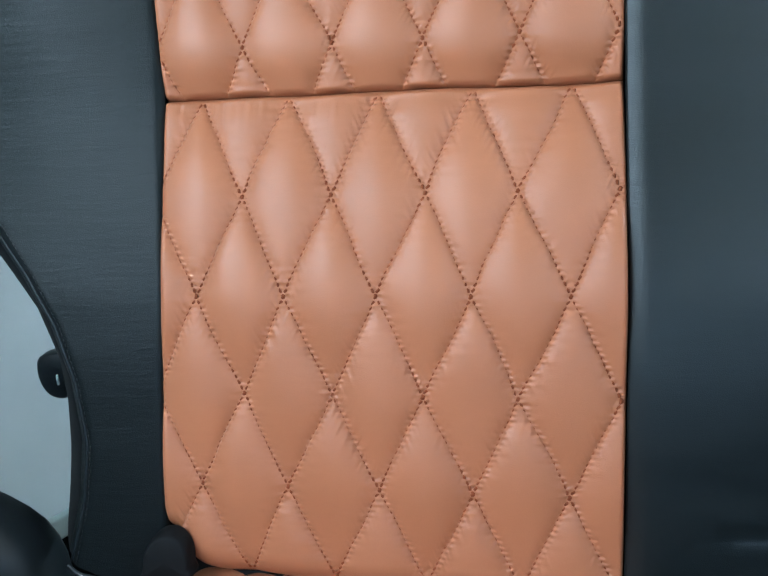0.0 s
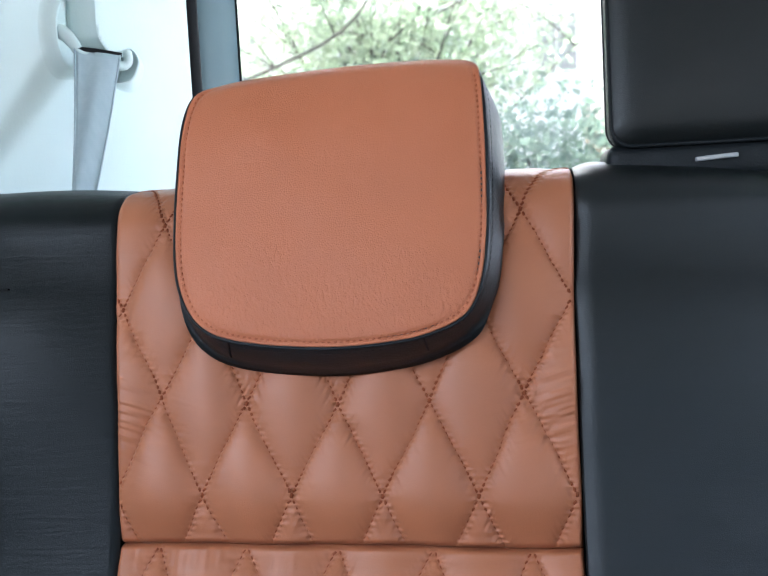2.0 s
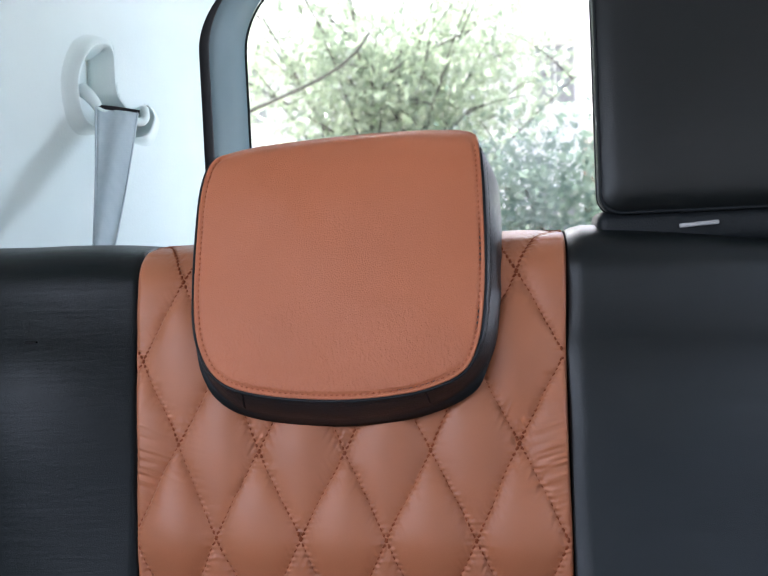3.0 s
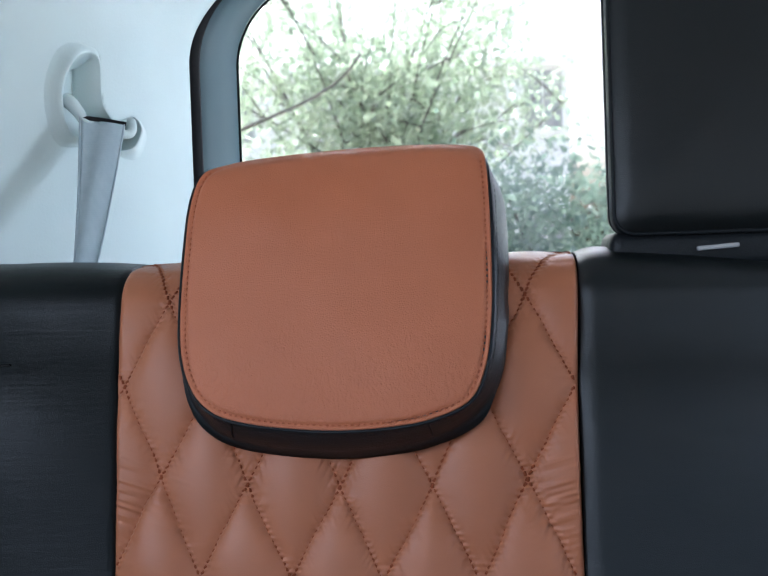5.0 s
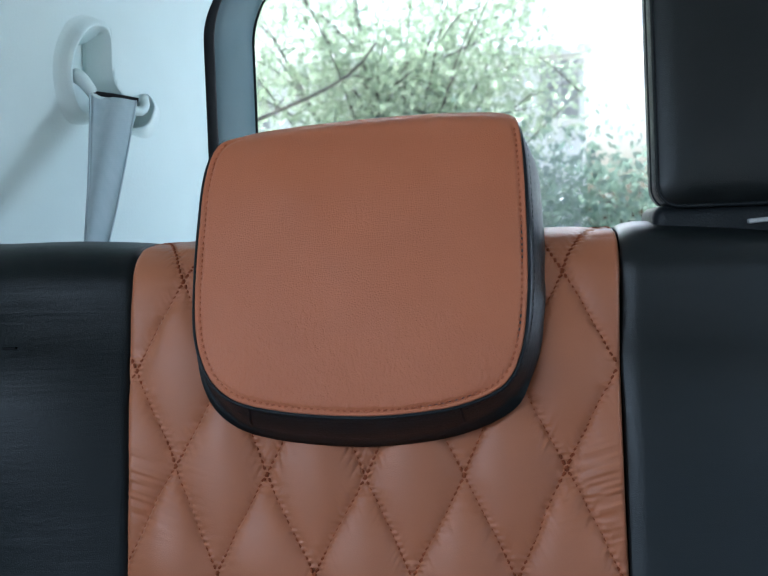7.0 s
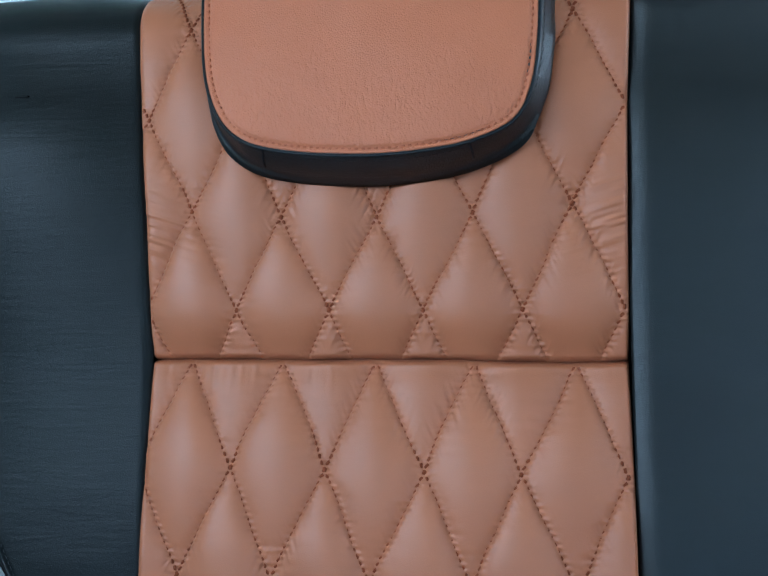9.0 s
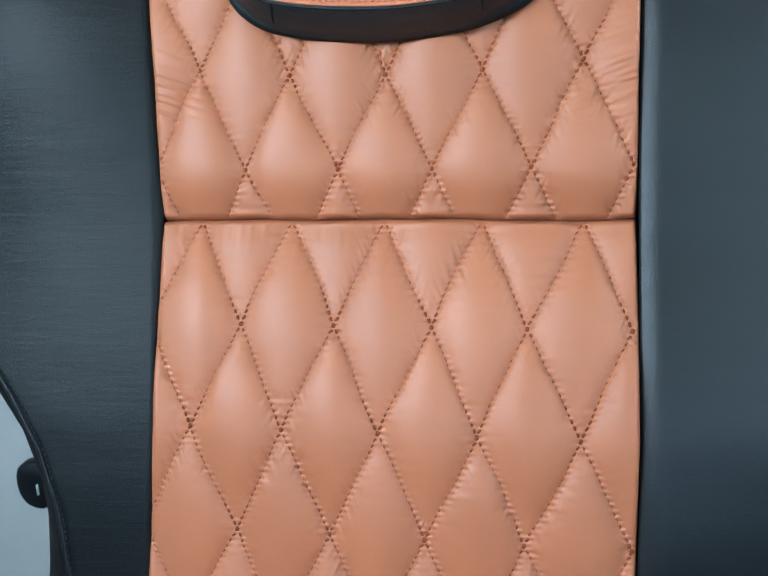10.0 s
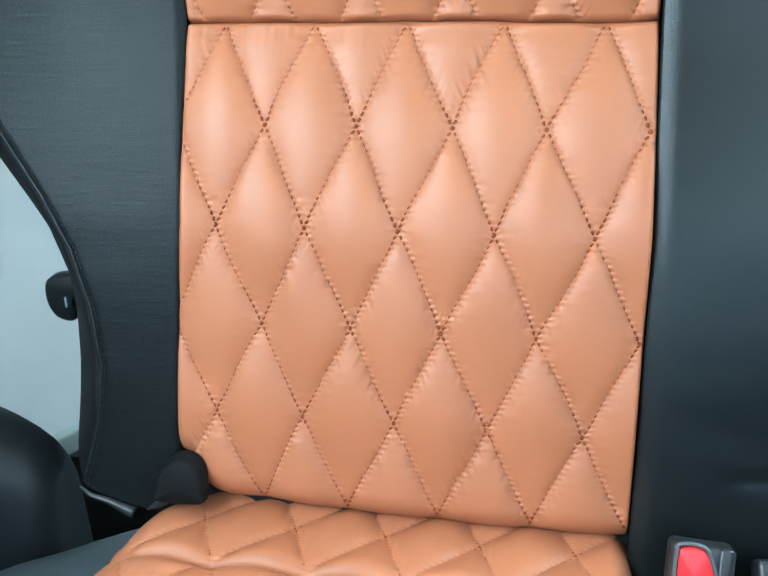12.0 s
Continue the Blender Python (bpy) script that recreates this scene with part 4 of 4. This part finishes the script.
def tailgate():
    gate = thing("tailgate", (.08, 1.25, .7), "grey-trimmed tailgate round a large rear window", "tailgate", kind="structure")
    b = ring_points(-.408, .997, .703, 1.356, .13, 1.20)
    c = ring_points(-.397, .985, .80, 1.359, .12, 1.255)
    d = ring_points(-.386, .975, .82, 1.363, .115, 1.278)
    e = ring_points(-.387, .976, .818, 1.364, .115, 1.284)
    z = ring_points(-.56, 1.16, .60, 1.50, .22, 1.197)
    sheet("trim_frame", np.array([z, b, c, d, e]), GREY_TRIM, gate, "grey plastic trim", ring=True)
    tube("seal", ring_points(-.4155, 1.003, .697, 1.361, .13, 1.178), .011, RUBBER, gate, "black rubber seal", loop=True)
    tube("glass_seal", ring_points(-.385, .974, .822, 1.361, .115, 1.281), .0018, RUBBER, gate, "black window bonding edge", loop=True)
    o = ring_points(-.396, .985, .810, 1.370, .115, 1.288)
    pane = closed("rear_pane", np.array([o, o + np.array([0, .004, 0])]), GLASS, gate, "clear rear window glass")
    pane.visible_shadow = False
    pane.data.polygons.foreach_set("use_smooth", [False] * len(pane.data.polygons))


tailgate()


# plain shell that closes the car: floor, roof, sides with window openings, front
def slab(name, x0, x1, y0, y1, z0, z1, mat, label, category):
    return tagged(part(name, box(bmesh.new(), x0, x1, y0, y1, z0, z1), mat, None, smooth=False), label, category, kind="structure")


slab("floor", -.78, .94, -2.0, 1.2, -.06, -.02, CARPET, "dark carpeted car floor", "floor")
slab("luggage_floor", -.70, .86, .90, 1.2, -.016, .12, CARPET, "dark carpeted luggage floor behind the seats", "floor")
slab("ceiling", -.78, .94, -1.35, 1.24, 1.375, 1.40, HEADLINER, "pale cloth headliner", "ceiling")
slab("wall_left_sill", -.78, -.74, -2.0, .30, -.02, .98, GREY_TRIM, "grey door trim below the window", "wall")
slab("wall_left_rear", -.78, -.74, .30, 1.2, -.02, 1.375, GREY_TRIM, "grey body side behind the trim", "wall")
slab("wall_left_top", -.78, -.74, -1.35, .30, 1.29, 1.375, HEADLINER, "pale roof rail", "wall")
slab("wall_right_sill", .90, .94, -2.0, .28, -.02, .95, GREY_TRIM, "grey door trim across the car", "wall")
slab("wall_right_top", .90, .94, -1.35, .28, 1.29, 1.375, HEADLINER, "pale roof rail over the door across the car", "wall")
slab("wall_right_post", .90, .94, .28, .55, -.02, 1.375, GREY_TRIM, "grey door post across the car", "wall")
slab("wall_right_rear", .90, .94, .55, 1.2, -.02, .88, PALE_TRIM, "pale side trim across the car", "wall")
slab("wall_right_rear_top", .90, .94, .55, 1.2, 1.25, 1.375, PALE_TRIM, "pale roof rail across the car", "wall")
slab("wall_right_pillar", .90, .94, .55, .65, .88, 1.25, PALE_TRIM, "pale pillar trim across the car", "wall")
slab("wall_right_corner", .90, .94, 1.15, 1.2, .88, 1.25, PALE_TRIM, "pale corner pillar across the car", "wall")
slab("wall_windscreen", -.78, .94, -1.84, -1.80, -.06, .80, GREY_TRIM, "front end of the cabin below the windscreen", "wall")
# unseen slab for the front seat backs, its height set to shade the lower seat
slab("front_light_block", -.78, .94, -.64, -.60, -.06, .76, BLACK_PLASTIC, "unseen dark slab in place of the front seat backs, blocks low windscreen light", "wall")
slab("wall_rear", -.78, .94, 1.34, 1.38, -.06, .79, GREY_TRIM, "tailgate below the window", "wall")
slab("wall_rear_left", -.78, -.43, 1.20, 1.24, -.02, 1.375, GREY_TRIM, "grey body beside the tailgate", "wall")

# ---- outside ----
bm = bmesh.new()
bmesh.ops.create_grid(bm, x_segments=40, y_segments=40, size=400)
for v in bm.verts:
    v.co.z = -.55
tagged(part("ground", bm, EARTH, None), "bare dusty ground outside the car", "ground", kind="structure")


def leaf_cloud(name, spots, radius, count, size, mat, parent, label, rng, flat=1.0):
    """Many small folded leaves scattered round the spots."""
    verts, faces = [], []
    for _ in range(count):
        c = spots[rng.randrange(len(spots))]
        d = np.array([rng.gauss(0, 1), rng.gauss(0, 1), rng.gauss(0, 1) * flat]) * radius * .5
        p = np.array(c) + d
        L = size * rng.uniform(.6, 1.3)
        a = Euler((rng.uniform(-1.2, 1.2), rng.uniform(-1.2, 1.2), rng.uniform(0, 6.3))).to_matrix()
        k = len(verts)
        for x, y, z in ((-.5, 0, 0), (-.1, .26, .06), (.5, 0, -.04), (-.1, -.26, .06), (.0, 0, -.02)):
            verts.append(p + np.array(a @ Vector((x * L, y * L, z * L))))
        faces += [(k, k + 4, k + 1), (k + 4, k + 2, k + 1), (k, k + 3, k + 4), (k + 4, k + 3, k + 2)]
    return link(name, verts, faces, mat, parent, label, smooth=False)


def tree(x, y, seed, height, fork, leaves, spread_x, low, label, bare=None):
    rng = random.Random(seed)
    t = thing("tree", (x, y, -.55), label, "tree", "trees behind the car")
    trunk = curve_points([(x, y, -.6), (x + .05, y, fork * .3), (x - .05, y + .05, fork * .6), (x + .04, y, fork)], 30)
    tube("trunk", trunk, np.linspace(.08, .035, 30), BARK, t)
    if bare:
        tube("limb", curve_points([trunk[-1], *bare], 40), np.linspace(.034, .009, 40), BARK, t, "bare dark limb")
    tips = []
    for _ in range(42):
        s = trunk[rng.randrange(14, 30)]
        z = rng.uniform(low, height + .6)
        far = np.interp(z, [1.3, 2.0, 2.4, 2.8, 3.2, 4.2], [.42, .55, .80, .76, .58, .46])
        e = np.array([x + (-.8 + (.8 + far) * rng.random() ** .88) * spread_x, y + rng.uniform(-1.2, 1.0), z])
        m = s * .45 + e * .55 + np.array([0, 0, rng.uniform(.05, .3)])
        line = curve_points([s, m, e], 14)
        tube("limb", line, np.linspace(.016, .003, 14), BARK, t)
        tips += [line[i] for i in range(9, 14)]
        for _ in range(3):
            j = rng.randrange(4, 13)
            e2 = line[j] + np.array([rng.uniform(-.6, .6), rng.uniform(-.5, .5), rng.uniform(-.35, .5)])
            l2 = curve_points([line[j], (line[j] + e2) / 2 + np.array([0, 0, .06]), e2], 8)
            tube("twig", l2, np.linspace(.010, .003, 8), BARK, t, sides=5)
            tips += list(l2[2:])
    leaf_cloud("crown", tips, .52, leaves, .072, LEAF, t, "sunlit green leaves", rng)


tree(-1.20, 7.4, 5, 3.9, 1.7, 19000, 2.5, 1.35, "leafy green tree with thin branches behind the car")
tree(-4.6, 9.6, 8, 4.6, 2.0, 15000, 2.3, 1.2, "leafy green tree further back, one bare limb reaching out", [(-3.2, 7.4, 1.80), (-2.2, 6.2, 1.78), (-1.53, 5.9, 1.93), (-1.28, 5.9, 2.03), (-1.10, 5.88, 2.14), (-.98, 5.85, 2.27)])


def hedge(x, y, w, h, seed, leaves):
    rng = random.Random(seed)
    t = thing("bush", (x, y, -.55), "dense dark green bush behind the car", "bush", "bushes behind the car")
    spots = []
    for _ in range(90):
        a = rng.uniform(-1, 1)
        spots.append((x + a * w, y + rng.uniform(-.6, .6), -.5 + (h + .55) * rng.uniform(0, 1) ** .7 * (1 - .25 * a * a)))
    for i in range(7):
        s = (x + rng.uniform(-.3, .3), y + rng.uniform(-.2, .2), -.6)
        e = spots[i * 9]
        tube("stem", curve_points([s, ((s[0] + e[0]) / 2, (s[1] + e[1]) / 2, (s[2] + e[2]) / 2 + .1), e], 10), np.linspace(.03, .008, 10), BARK, t, sides=6)
    leaf_cloud("foliage", spots, .42, leaves, .07, HEDGE_LEAF, t, "small dark green leaves", rng)


hedge(.6, 6.6, 1.3, 1.5, 3, 14000)
hedge(3.0, 7.2, 1.4, 1.6, 4, 8000)
hedge(-2.3, 9.0, 1.8, 1.5, 6, 4500)
hedge(-5.2, 7.8, 1.5, 1.6, 7, 3000)


def building():
    house = thing("building", (-6, 18, -.55), "pale weathered flat-roofed building behind the trees", "building")
    x0, x1, y0, top = -14.0, 0.95, 17.0, 4.30
    bm = bmesh.new()
    box(bm, x0, x1, y0, y0 + 6, -.6, top)
    wall = part("wall", bm, RENDER_WALL, house, smooth=False)
    part("roof_edge", box(bmesh.new(), x0 - .15, x1 + .12, y0 - .15, y0 + 6.1, top, top + .18), RENDER_WALL, house, smooth=False)
    for i in range(5):
        for z in (.6, 3.12):
            x = x1 - .45 - i * 2.9
            win = part("window", box(bmesh.new(), x - .38, x + .38, y0 - .04, y0 + .02, z, z + 1.15), RENDER_WALL, house, smooth=False)
            part("pane", box(bmesh.new(), x - .34, x - .02, y0 - .055, y0 - .042, z + .05, z + 1.1), DARK_GLASS, win, smooth=False)
            part("pane", box(bmesh.new(), x + .02, x + .34, y0 - .055, y0 - .042, z + .05, z + 1.1), DARK_GLASS, win, smooth=False)


building()
